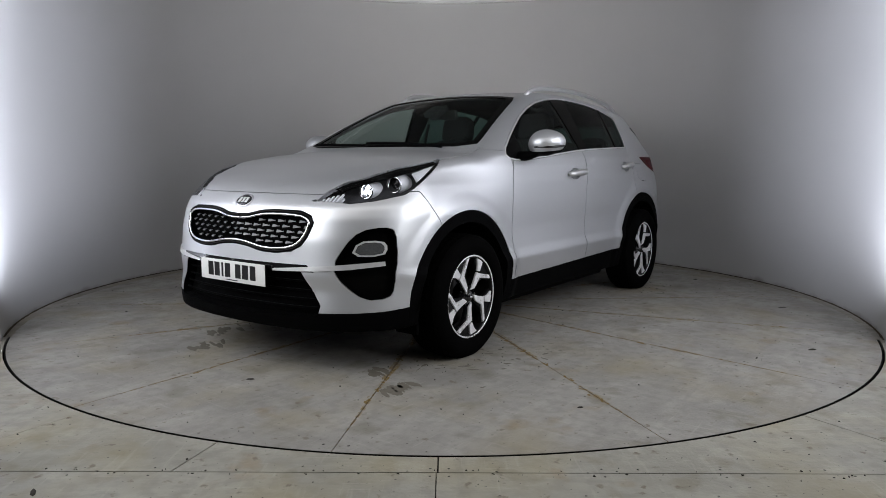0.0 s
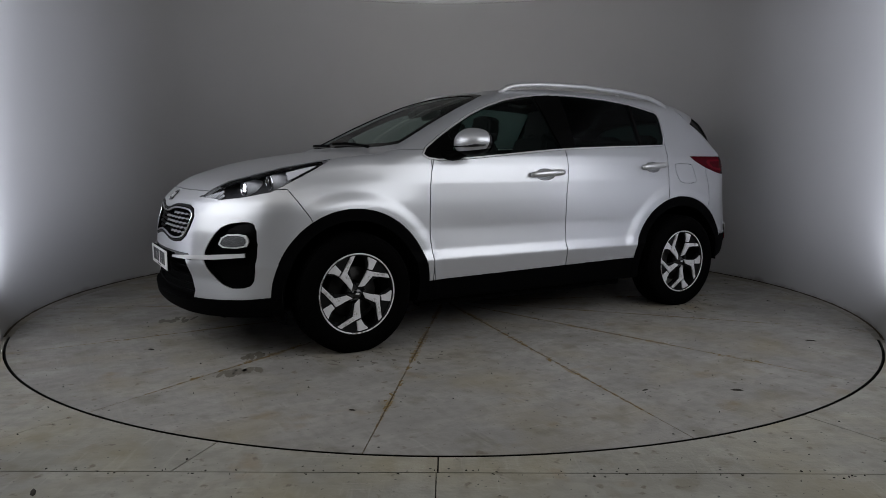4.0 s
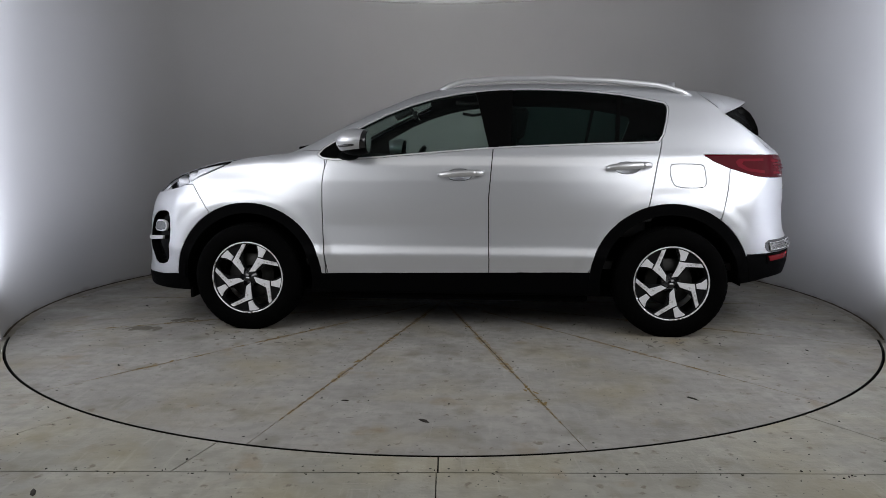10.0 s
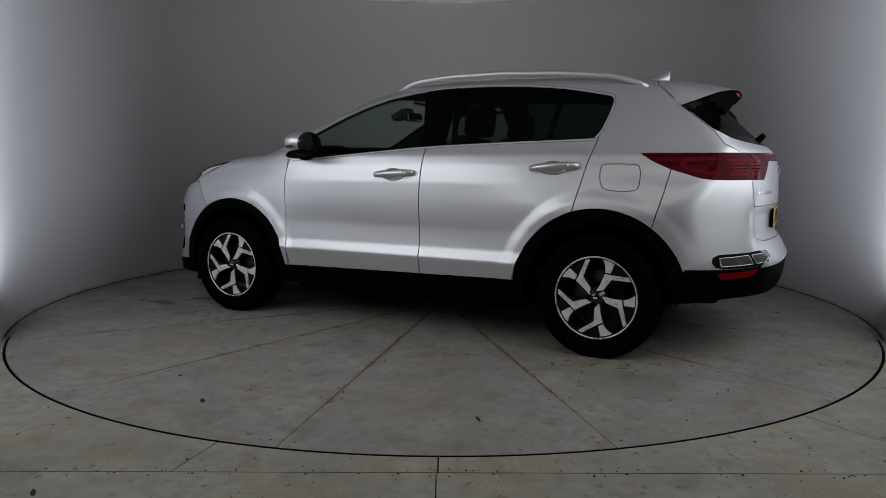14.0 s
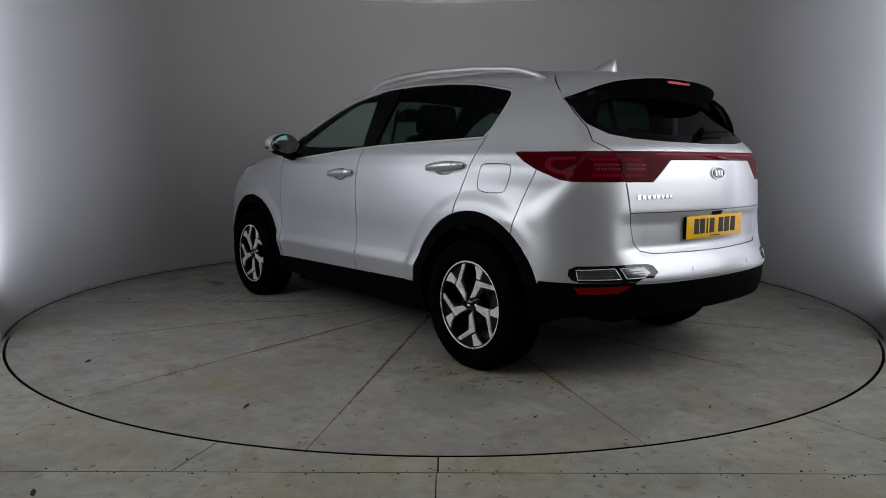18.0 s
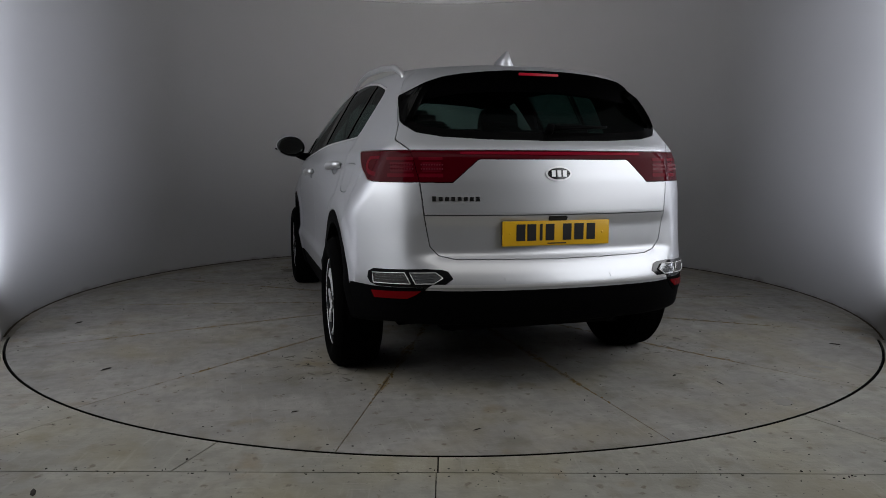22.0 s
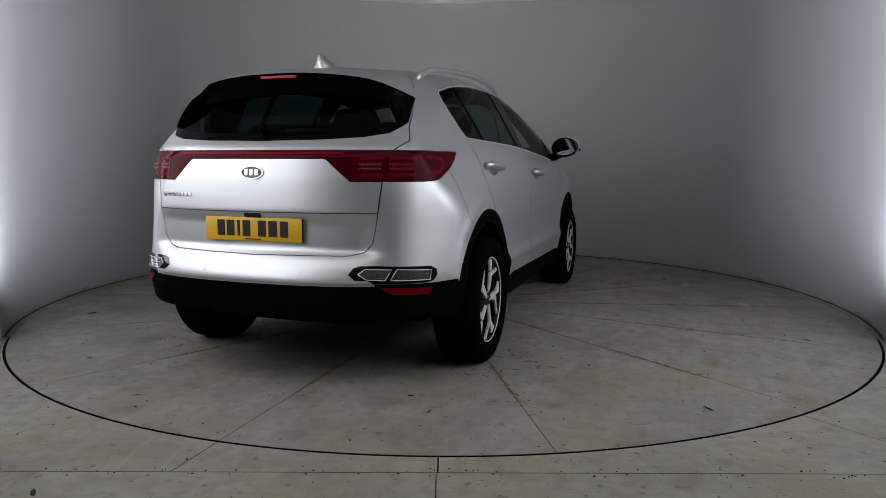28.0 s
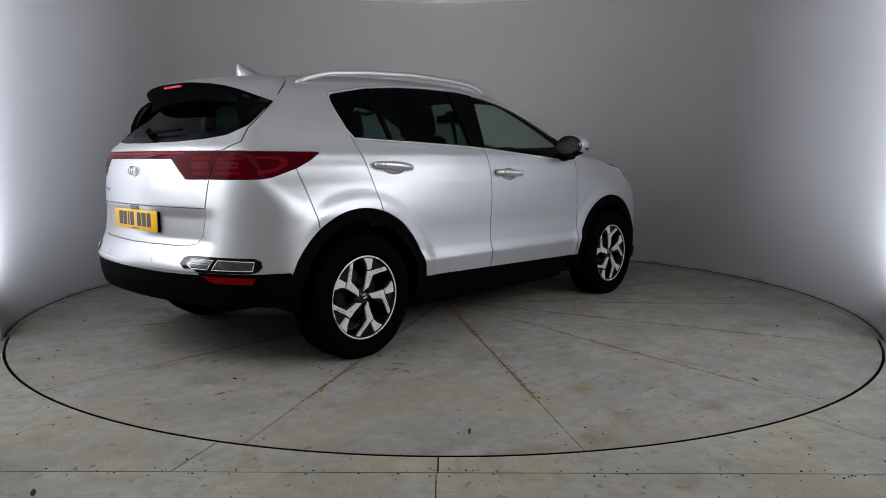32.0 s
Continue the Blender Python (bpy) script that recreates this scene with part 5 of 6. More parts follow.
        for (x, y, z), r, glow in (((1.925, 0.632, 0.930), 0.034, True), ((1.815, 0.716, 0.962), 0.037, False)):
            ring = [(r * 1.22 * math.cos(a), 0.030, r * 1.22 * math.sin(a)) for a in np.linspace(0, 2 * math.pi, 24)]
            for back in np.arange(0.0, 0.12, 0.004):
                m = Matrix.Translation((x - back, s * y, z)) @ pose(0, 0, 0, 0, 0, -90 + s * 8)
                if float(body_field(np.array([tuple(m @ Vector(q)) for q in ring])).max()) < -0.003:
                    break
            tv, tf = lathe([(r * 1.20, 0.024), (r * 1.14, 0.030), (r * 0.98, 0.028), (r * 0.90, 0.006), (r * 0.90, -0.05), (r * 1.10, -0.05)], 28)
            part("lamp_bezel", mesh_from("lamp_bezel", [tuple(m @ Vector(q)) for q in tv], tf, True), CHROME, car, "chrome projector ring")
            # pale cowl that runs back from the ring and widens
            tv, tf = lathe([(r * 1.16, 0.022), (r * 1.24, 0.010), (r * 1.38, -0.025), (r * 1.40, -0.062), (r * 1.2, -0.085), (r * 0.6, -0.095)], 28)
            tv = [m @ Vector(q) for q in tv]
            f = body_field(np.array([tuple(q) for q in tv]))
            g = field_normal(np.array([tuple(q) for q in tv]))
            tv = [tuple(q - Vector(n_) * max(0.0, d_ + 0.006)) for q, d_, n_ in zip(tv, f, g)]
            part("lamp_cowl", mesh_from("lamp_cowl", tv, tf, True), LAMP_SILVER, car, "pale silver projector cowl")
            tv, tf = lathe([(0.0, 0.020), (r * 0.55, 0.014), (r * 0.9, -0.004)], 24)
            part("projector", mesh_from("projector", [tuple(m @ Vector(q)) for q in tv], tf, True), PROJECTOR_GLASS if glow else GLOSS_BLACK, car,
                 "clear projector lens" if glow else "unlit dark projector lens")
            if glow:
                for k in range(3):
                    a = radians(90 + 120 * k)
                    tv, tf = lathe([(0.0, 0.0225), (r * 0.28, 0.0215), (r * 0.38, 0.012)], 16)
                    part("lamp_diode", mesh_from("lamp_diode", [tuple(m @ Vector((q[0] + r * 0.40 * math.cos(a), q[1] - 0.002, q[2] + r * 0.40 * math.sin(a)))) for q in tv], tf, True),
                         HEADLIGHT_GLOW, car, "lit white diode")
        # black band inside the lens along the bonnet's edge
        xs = np.linspace(1.475, 1.985, 16)
        hi = np.interp(xs, *np.array(HEAD_TOP).T) - 0.001
        lo = np.maximum(hi - 0.013, np.interp(xs, *np.array(HEAD_LOW).T) + 0.003)
        band = list(zip(xs, hi)) + list(zip(xs[::-1], np.minimum(lo, hi - 0.003)[::-1]))
        part("lamp_brow", skin_patch("side" if s > 0 else "side_r", band, -0.003, 0.004), PILLAR_BLACK, car, "black border inside the headlamp")
        plate = my(rounded([(0.455, 0.886), (0.585, 0.886), (0.585, 0.930), (0.52, 0.910)], 1))
        part("lamp_reflector", skin_patch("front", plate, -0.030, 0.01), LAMP_SILVER, car, "silver indicator reflector")
        for i in range(6):
            y0 = 0.470 + 0.019 * i
            quad = my([(y0 + 0.010, 0.884), (y0 + 0.001, 0.884), (y0 + 0.003, 0.898 + 0.006 * i), (y0 + 0.012, 0.900 + 0.006 * i)])
            part("indicator_rib", skin_patch("front", quad, -0.014, 0.012), LAMP_SILVER, car, "silver ribbed indicator")
        tri = [(1.690, 0.978), (1.560, 1.038), (1.515, 1.060), (1.60, 1.044), (1.690, 1.022)]
        part("side_reflector", skin_patch("side" if s > 0 else "side_r", tri, -0.0045, 0.008), LAMP_SILVER, car, "silver side reflector")


def build_plate(car, at, turn, material, label):
    p = part("number_plate", box(0.004, 0.52, 0.111, (0.001, 0, 0), 0.0015), material, car, label)
    p.matrix_basis = Matrix.Translation(at) @ pose(0, 0, 0, 0, 0, turn)
    for y, w in ((-0.174, 0.042), (-0.122, 0.042), (-0.077, 0.013), (-0.034, 0.042), (0.050, 0.042), (0.108, 0.046), (0.168, 0.042)):
        part("character_bar", box(0.002, w, 0.074, (0.0036, y, 0.004)), PLATE_INK, p, "plain dark bar")
    for y in (-0.225, 0.225):
        tv, tf = lathe([(0.0, 0.0025), (0.0045, 0.002), (0.006, 0.0)], 12)
        o = part("screw_cap", mesh_from("screw_cap", [(b_ + 0.003, a_ + y, c_) for a_, b_, c_ in tv], tf, True), material, p)
    part("plate_holder", box(0.016, 0.515, 0.106, (-0.0095, 0, 0), 0.003), BLACK_PLASTIC, p, "black plate holder")
    part("maker_strip", box(0.0015, 0.09, 0.005, (0.0036, 0, -0.046)), PLATE_INK, p, "plain small dark bar")


# ---------------------------------------------------------------- rear end
def build_rear(car, panels):
    build_plate(car, (-2.176, 0.003, 0.765), 180, PLATE_YELLOW, "yellow rear number plate with plain dark bars")
    part("badge_rim", skin_patch("rear", ellipse(0, 1.028, 0.062, 0.033), 0.006, 0.006, 0.03), TRIM_CHROME, car, "oval chrome badge rim")
    part("badge", skin_patch("rear", ellipse(0, 1.028, 0.053, 0.0255), 0.0085, 0.003, 0.03), GLOSS_BLACK, car, "plain dark oval badge")
    for y0 in (-0.027, 0.0, 0.027):
        part("badge_bar", skin_patch("rear", [(y0 - 0.009, 1.014), (y0 + 0.009, 1.014), (y0 + 0.009, 1.042), (y0 - 0.009, 1.042)], 0.010, 0.002), TRIM_CHROME, car)
    for i in range(8):
        y0 = 0.562 - i * 0.0262
        h = 0.0085 if i else 0.011
        part("model_letter_bar", skin_patch("rear", [(y0 - 0.0165, 0.919 - h), (y0, 0.919 - h), (y0, 0.919 + h), (y0 - 0.0165, 0.919 + h)], 0.004, 0.004), CHROME, car)
    part("boot_handle", skin_patch("rear", rrect(-0.045, 0.820, 0.045, 0.842, 0.008), 0.004, 0.01), GLOSS_BLACK, car, "black boot handle and camera")
    part("light_bar", skin_patch("rear", densify([(-0.44, 1.112), (0.44, 1.112), (0.44, 1.123), (-0.44, 1.123)], 0.05, True)[:-1], 0.0012, 0.003), RED_BAR, car, "brighter red strip in the lamp bar")
    # light guides in the lamps
    for s in (1, -1):
        my = (lambda q: q) if s > 0 else flip_y
        for y0, y1 in ((0.515, 0.612), (0.632, 0.735)):
            for z0, z1 in ((1.086, 1.100), (1.012, 1.028)):
                part("light_guide", skin_patch("rear", my(rrect(y0, z0, y1, z1, 0.005)), 0.0012, 0.003), RED_INNER, car, "brighter red light guide")
            part("lamp_core", skin_patch("rear", my(rrect(y0 + 0.006, 1.036, y1 - 0.012, 1.078, 0.004)), 0.0008, 0.003), RED_CORE, car, "deep red lamp core")
        for y0, y1 in ((0.518, 0.606), (0.636, 0.724)):
            rows = []
            for zz in (1.048, 1.066):
                yy = np.arange(y0, y1, 0.0105) * s
                q, nn = on_body("rear", yy, np.full(len(yy), zz))
                rows += list(q + nn * 0.0042)
            vv, ff = [], []
            for q in rows:
                k = len(vv)
                vv += [(q[0] - 0.0015, q[1] - 0.0028, q[2] - 0.0035), (q[0] - 0.0015, q[1] + 0.0028, q[2] - 0.0035), (q[0] - 0.0015, q[1] + 0.0028, q[2] + 0.0035), (q[0] - 0.0015, q[1] - 0.0028, q[2] + 0.0035), (q[0] + 0.004, q[1], q[2])]
                ff += [(k, k + 3, k + 2, k + 1), (k, k + 1, k + 4), (k + 1, k + 2, k + 4), (k + 2, k + 3, k + 4), (k + 3, k, k + 4)]
            part("led_row", mesh_from("led_row", vv, ff), LED_PINK, car, "two rows of small pale red diodes")
        guide = [(-1.905, 1.014), (-1.80, 1.028), (-1.74, 1.055), (-1.725, 1.085), (-1.75, 1.104), (-1.90, 1.106), (-1.90, 1.092), (-1.775, 1.088), (-1.765, 1.072), (-1.80, 1.046), (-1.905, 1.032)]
        part("light_guide", skin_patch("side" if s > 0 else "side_r", guide, 0.0012, 0.003), RED_INNER, car, "brighter red light guide")
        # low lamps in the bumper
        part("lamp_surround", skin_patch("rear", my([(0.488, 0.574), (0.505, 0.604), (0.53, 0.612), (0.60, 0.614), (0.795, 0.602), (0.814, 0.586), (0.818, 0.558), (0.808, 0.536), (0.785, 0.526), (0.60, 0.534), (0.535, 0.540)]), 0.002, 0.012), GLOSS_BLACK, car, "black lamp surround")
        part("reversing_lamp", skin_patch("rear", my([(0.528, 0.576), (0.556, 0.600), (0.662, 0.597), (0.640, 0.547), (0.566, 0.551)]), 0.008, 0.01), WHITE_LENS, car, "clear reversing lamp")
        part("rear_indicator", skin_patch("rear", my([(0.655, 0.546), (0.677, 0.597), (0.798, 0.586), (0.795, 0.538)]), 0.008, 0.01), INDICATOR_LENS, car, "clear rear indicator")
        for q in ([(0.530, 0.576), (0.557, 0.598), (0.660, 0.595), (0.638, 0.549), (0.567, 0.553)], [(0.657, 0.548), (0.679, 0.595), (0.796, 0.584), (0.793, 0.540)]):
            part("lamp_frame", skin_line("rear", my(densify(q, 0.02, True)), 0.0085, 0.0024, 6), TRIM_CHROME, car, "bright lamp frame")
        for zz in (0.561, 0.572, 0.583):
            for y0, y1 in ((0.560, 0.640), (0.682, 0.786)):
                part("lamp_rib", skin_line("rear", my(densify([(y0, zz), (y1, zz - 0.004)], 0.03)), 0.0082, 0.0014, 5), LAMP_HOUSING, car)
        part("reflector_surround", skin_patch("rear", my([(0.595, 0.533), (0.815, 0.522), (0.80, 0.452), (0.665, 0.462), (0.62, 0.500)]), 0.004, 0.012), BLACK_PLASTIC, car, "black reflector surround")
        part("reflector", skin_patch("rear", my([(0.616, 0.519), (0.802, 0.504), (0.790, 0.472), (0.668, 0.482), (0.638, 0.500)]), 0.008, 0.006), RED_BRIGHT, car, "bright red reflector")
        part("parking_sensor", skin_patch("rear", ellipse(s * 0.255, 0.575, 0.012, 0.012, 16), 0.002, 0.004), SILVER, car)
    part("chrome_strip", skin_patch("rear", densify([(-0.59, 0.537), (0.59, 0.537), (0.57, 0.550), (-0.57, 0.550)], 0.05, True)[:-1], 0.006, 0.010), TRIM_CHROME, car, "bright chrome bumper strip")
    # roof spoiler
    ys = np.concatenate([np.linspace(0, 0.45, 12), np.linspace(0.475, 0.622, 12)])
    ys = np.concatenate([-ys[:0:-1], ys])
    ay = np.abs(ys)
    tx = np.interp(ay, [0, 0.15, 0.27, 0.38, 0.455, 0.52, 0.575, 0.626], [-1.945, -1.942, -1.930, -1.905, -1.875, -1.832, -1.768, -1.702])
    tz = np.interp(ay, [0, 0.15, 0.27, 0.38, 0.455, 0.52, 0.575, 0.626], [1.503, 1.501, 1.493, 1.482, 1.470, 1.449, 1.420, 1.392])
    lx = np.interp(ay, [0, 0.50, 0.54, 0.58, 0.626], [-1.585, -1.570, -1.580, -1.632, -1.690])
    root, _ = on_body("top", lx, ys)
    under, under_n = on_body("rear", ys, tz - 0.085)
    rows = []
    for i in range(len(ys)):
        a = Vector(root[i]) + Vector((0, 0, 0.002))
        c = Vector((tx[i], ys[i], tz[i]))
        span = (a - c).length
        up = 0.035 * span
        rows.append([tuple(a), tuple(a.lerp(c, 0.3) + Vector((0, 0, up))), tuple(a.lerp(c, 0.65) + Vector((0, 0, up))), tuple(a.lerp(c, 0.94) + Vector((0, 0, up * 0.3))), tuple(c),
                     tuple(c + Vector((0.006, 0, -0.008))), tuple(c + Vector((0.03, 0, -0.016))), tuple(Vector(under[i]) - Vector(under_n[i]) * 0.012)])
    k = len(rows[0])
    vs = [q for r in rows for q in r]
    fs = []
    for i in range(len(rows) - 1):
        for j in range(k - 1):
            fs.append((i * k + j, i * k + j + 1, (i + 1) * k + j + 1, (i + 1) * k + j))
    top = [f for f in fs if f[0] % k < 4]
    low = [f for f in fs if f[0] % k >= 4]
    part("spoiler", mesh_from("spoiler", vs, top, True), SILVER, car, "silver roof spoiler")
    part("spoiler_underside", mesh_from("spoiler_underside", vs, low, True), BLACK_PLASTIC, car, "black spoiler underside")
    for s in (1, -1):
        # side fins between the spoiler and the rear glass
        a = [(-1.702, 0.626, 1.389), (-1.768, 0.577, 1.414), (-1.832, 0.525, 1.440), (-1.872, 0.562, 1.398), (-1.893, 0.590, 1.350), (-1.905, 0.618, 1.300), (-1.905, 0.640, 1.255), (-1.84, 0.646, 1.295), (-1.77, 0.640, 1.345)]
        vv = [(x, s * y, z) for x, y, z in a] + [(x + 0.02, s * (y - 0.03), z - 0.01) for x, y, z in a] + [(-1.81, s * 0.605, 1.372)]
        n9 = len(a)
        ff = [(i, (i + 1) % n9, 2 * n9) for i in range(n9)] + [(i, (i + 1) % n9, n9 + (i + 1) % n9, n9 + i) for i in range(n9)]
        part("spoiler_fin", mesh_from("spoiler_fin", vv, ff, True), PILLAR_BLACK, car, "black side fin")
    b = box(0.012, 0.200, 0.013, (-1.930, 0, 1.4865), 0.003)
    part("high_brake_lamp", b, BRAKE_RED, car, "red high brake lamp")
    # rear wiper
    p, n = on_body("rear", [0.0, -0.1, -0.2, -0.30], [1.215, 1.222, 1.226, 1.228])
    part("rear_wiper", mesh_from("rear_wiper", *tube([tuple(q) for q in p + n * 0.02], [0.013, 0.009, 0.008, 0.006], 8), True), BLACK_PLASTIC, car, "black rear wiper")
    part("wiper_pivot", mesh_from("wiper_pivot", *tube([tuple(p[0] - n[0] * 0.01), tuple(p[0] + n[0] * 0.045)], [0.022, 0.016], 12), True), BLACK_PLASTIC, car, "black rear wiper pivot")
    # shark fin aerial
    prof = [(-1.33, 0.0), (-1.39, 0.030), (-1.45, 0.062), (-1.505, 0.092), (-1.528, 0.090), (-1.526, 0.04), (-1.52, 0.0)]
    vs, fs = [], []
    for s in (1, -1):
        for x, h in prof:
            z0 = float(top_z(x)) - 0.004
            w = 0.042 * max(0.0, 1 - h / 0.100) ** 1.5 * min(1, (abs(x + 1.325)) / 0.05)
            vs.append((x, s * (w + 0.002), z0 + h))
    m = len(prof)
    for i in range(m - 1):
        fs.append((i, i + 1, m + i + 1, m + i))
    fs += [tuple(range(m))[::-1], tuple(range(m, 2 * m))]
    part("aerial", mesh_from("aerial", vs, fs, True), SILVER, car, "silver shark fin aerial")
    # silencer, axle and other unseen underbody parts, added to darken the floor below
    part("rear_axle", box(0.16, 1.1, 0.10, (-1.34, 0, 0.25), 0.03), UNDER, car)
    part("silencer", box(0.30, 0.95, 0.15, (-1.78, 0, 0.345), 0.06, seg=3), UNDER, car, "unseen dark exhaust silencer added to shade the floor")
    part("fuel_tank", box(0.62, 1.10, 0.15, (-0.86, 0, 0.250), 0.05, seg=3), UNDER, car, "unseen dark fuel tank added to shade the floor")
    part("engine_tray", box(1.05, 1.10, 0.05, (1.48, 0, 0.225), 0.02), UNDER, car, "unseen black engine undertray added to shade the floor")
    part("exhaust_pipe", mesh_from("exhaust_pipe", *tube([(1.0, 0.05, 0.22), (0.0, 0.02, 0.20), (-0.5, 0.02, 0.19), (-1.25, 0.10, 0.19), (-1.62, 0.1, 0.28)], 0.032, 10), True), UNDER, car, "unseen dark exhaust pipe added to shade the floor")
    for s in (1, -1):
        part("sill_rail", box(1.70, 0.10, 0.07, (0.0, s * 0.70, 0.215), 0.02), UNDER, car, "unseen dark sill rail added to shade the floor")
        part("suspension_arm", mesh_from("suspension_arm", *tube([(-0.95, s * 0.45, 0.27), (-1.30, s * 0.66, 0.24)], 0.035, 8), True), UNDER, car, "unseen dark suspension arm added to shade the floor")


# ---------------------------------------------------------------- sides
def build_sides(car, panels):
    for s in (1, -1):
        kind = "side" if s > 0 else "side_r"
        # door handles
        for x0, x1, z0, z1 in ((0.105, -0.171, 0.997, 1.012), (-0.929, -1.198, 1.042, 1.058)):
            xm, zm = (x0 + x1) / 2, (z0 + z1) / 2
            v, t, n = panels[("cup_f" if x0 > 0 else "cup_b") + ("_l" if s > 0 else "_r")]
            used, q = np.unique(t, return_inverse=True)
            cv = v[used]
            r2 = np.minimum(((cv[:, 0] - (-0.022 if x0 > 0 else -1.055)) / 0.078) ** 2 + ((cv[:, 2] - (1.000 if x0 > 0 else 1.046)) / 0.036) ** 2, 1)
            dv = cv - n[used] * (0.026 * (1 - r2) ** 0.7 + 0.001)[:, None]
            cup = mesh_from("handle_cup", dv, q.reshape(-1, 3), True)
            part("handle_cup", cup, SILVER, car, "silver recess behind the handle")
            q = np.linspace(0, 1, 15)
            xs = x0 + (x1 - x0) * q
            zs = z0 + (z1 - z0) * q
            p, n = on_body(kind, xs, zs)
            off = 0.010 + 0.026 * np.sin(np.pi * np.clip(q, 0.0, 1)) ** 0.5
            pts = [tuple(a) for a in p + n * off[:, None]]
            rad = [0.015 + 0.008 * math.sin(math.pi * t) ** 0.6 for t in q]
            part("door_handle", mesh_from("door_handle", *tube(pts, rad, 10), True), SATIN, car, "satin chrome door handle")
            part("handle_key_cap", mesh_from("handle_key_cap", *tube(pts[-4:], [r * 1.03 for r in rad[-4:]], 10), True), SATIN, car)
        # mirror: body, foot, indicator, glass
        mb = bmesh.new()
        bmesh.ops.create_icosphere(mb, subdivisions=4, radius=1)
        for v in mb.verts:
            x, y, z = v.co
            x = max(x, -0.55)
            ex = 0.112 if x > 0 else 0.15
            yy = y * 0.112
            zz = z * 0.084 * (1.0 if z > 0 else 0.92) * (1 - 0.12 * y)
            v.co = (0.615 + x * ex, s * (0.985 + yy), 1.196 + zz + 0.008 * y)
        smooth_all(mb, 60)
        cap = bmesh.new()
        me = bpy.data.meshes.new("t")
        mb.to_mesh(me)
        cap.from_mesh(me)
        bpy.data.meshes.remove(me)
        zc = 1.152
        bmesh.ops.bisect_plane(mb, geom=mb.verts[:] + mb.edges[:] + mb.faces[:], plane_co=(0.615, 0, zc), plane_no=(0.12, 0, 1), clear_inner=True)
        bmesh.ops.bisect_plane(cap, geom=cap.verts[:] + cap.edges[:] + cap.faces[:], plane_co=(0.615, 0, zc), plane_no=(0.12, 0, 1), clear_outer=True)
        back = bmesh.new()
        me = bpy.data.meshes.new("t")
        mb.to_mesh(me)
        back.from_mesh(me)
        bpy.data.meshes.remove(me)
        bmesh.ops.bisect_plane(mb, geom=mb.verts[:] + mb.edges[:] + mb.faces[:], plane_co=(0.572, 0, zc), plane_no=(1, 0, 0.15), clear_inner=True)
        bmesh.ops.bisect_plane(back, geom=back.verts[:] + back.edges[:] + back.faces[:], plane_co=(0.572, 0, zc), plane_no=(1, 0, 0.15), clear_outer=True)
        if s < 0:
            for q in (mb, cap, back):
                bmesh.ops.reverse_faces(q, faces=q.faces)
        mir = part("door_mirror", mb, SILVER, car, "silver door mirror with black underside")
        part("mirror_frame", back, GLOSS_BLACK, mir, "black frame round the mirror glass")
        part("mirror_base", cap, BLACK_PLASTIC, mir, "black mirror underside")
        part("mirror_foot", mesh_from("mirror_foot", *tube([(0.69, s * 0.825, 1.112), (0.66, s * 0.885, 1.120), (0.63, s * 0.95, 1.142)], [0.070, 0.058, 0.042], 14, 0.50), True), BLACK_PLASTIC, mir, "black mirror foot")
        part("mirror_indicator", mesh_from("mirror_indicator", *tube([(0.722, s * 0.96, 1.170), (0.700, s * 1.035, 1.172), (0.655, s * 1.080, 1.175), (0.60, s * 1.098, 1.178)], [0.007, 0.011, 0.011, 0.007], 8, 0.8), True), GLOSS_BLACK, mir, "dark indicator strip")
        part("mirror_glass", mesh_from("mirror_glass", [(0.528, s * (0.985 + 0.094 * math.cos(a)), 1.198 + 0.063 * math.sin(a)) for a in np.linspace(0, 2 * math.pi, 25)[:-1]], [tuple(range(24))]), MIRROR_DARK, mir, "tinted mirror glass")
        # roof rail
        xs = np.linspace(0.12, -1.50, 30)
        cz = np.interp(xs, [-1.50, -1.46, -1.30, -0.998, -0.623, -0.252, -0.011, 0.09, 0.13], [1.512, 1.540, 1.588, 1.617, 1.634, 1.632, 1.614, 1.580, 1.548])
        ys = np.interp(xs, [-1.5, -0.6, 0.13], [0.548, 0.575, 0.548])
        rail = part("roof_rail", mesh_from("roof_rail", *tube([(x, s * y, z - 0.012) for x, y, z in zip(xs, ys, cz)], 0.0125, 10, 1.3), True), RAIL, car, "satin silver roof rail")
        # mud flaps and sill
        part("mud_flap", box(0.02, 0.14, 0.07, (1.735, s * 0.78, 0.225), 0.006), BLACK_PLASTIC, car, "black air guide")


def build_wipers(car):
    for pts in ([(1.075, 0.52), (1.055, 0.20), (1.050, -0.10)], [(1.085, -0.10), (1.045, -0.40), (1.00, -0.62)]):
        p, n = on_body("top", [q[0] for q in densify(pts, 0.06)], [q[1] for q in densify(pts, 0.06)])
        part("wiper", mesh_from("wiper", *tube([tuple(a) for a in p + n * 0.014], 0.009, 6), True), BLACK_PLASTIC, car, "black windscreen wiper")


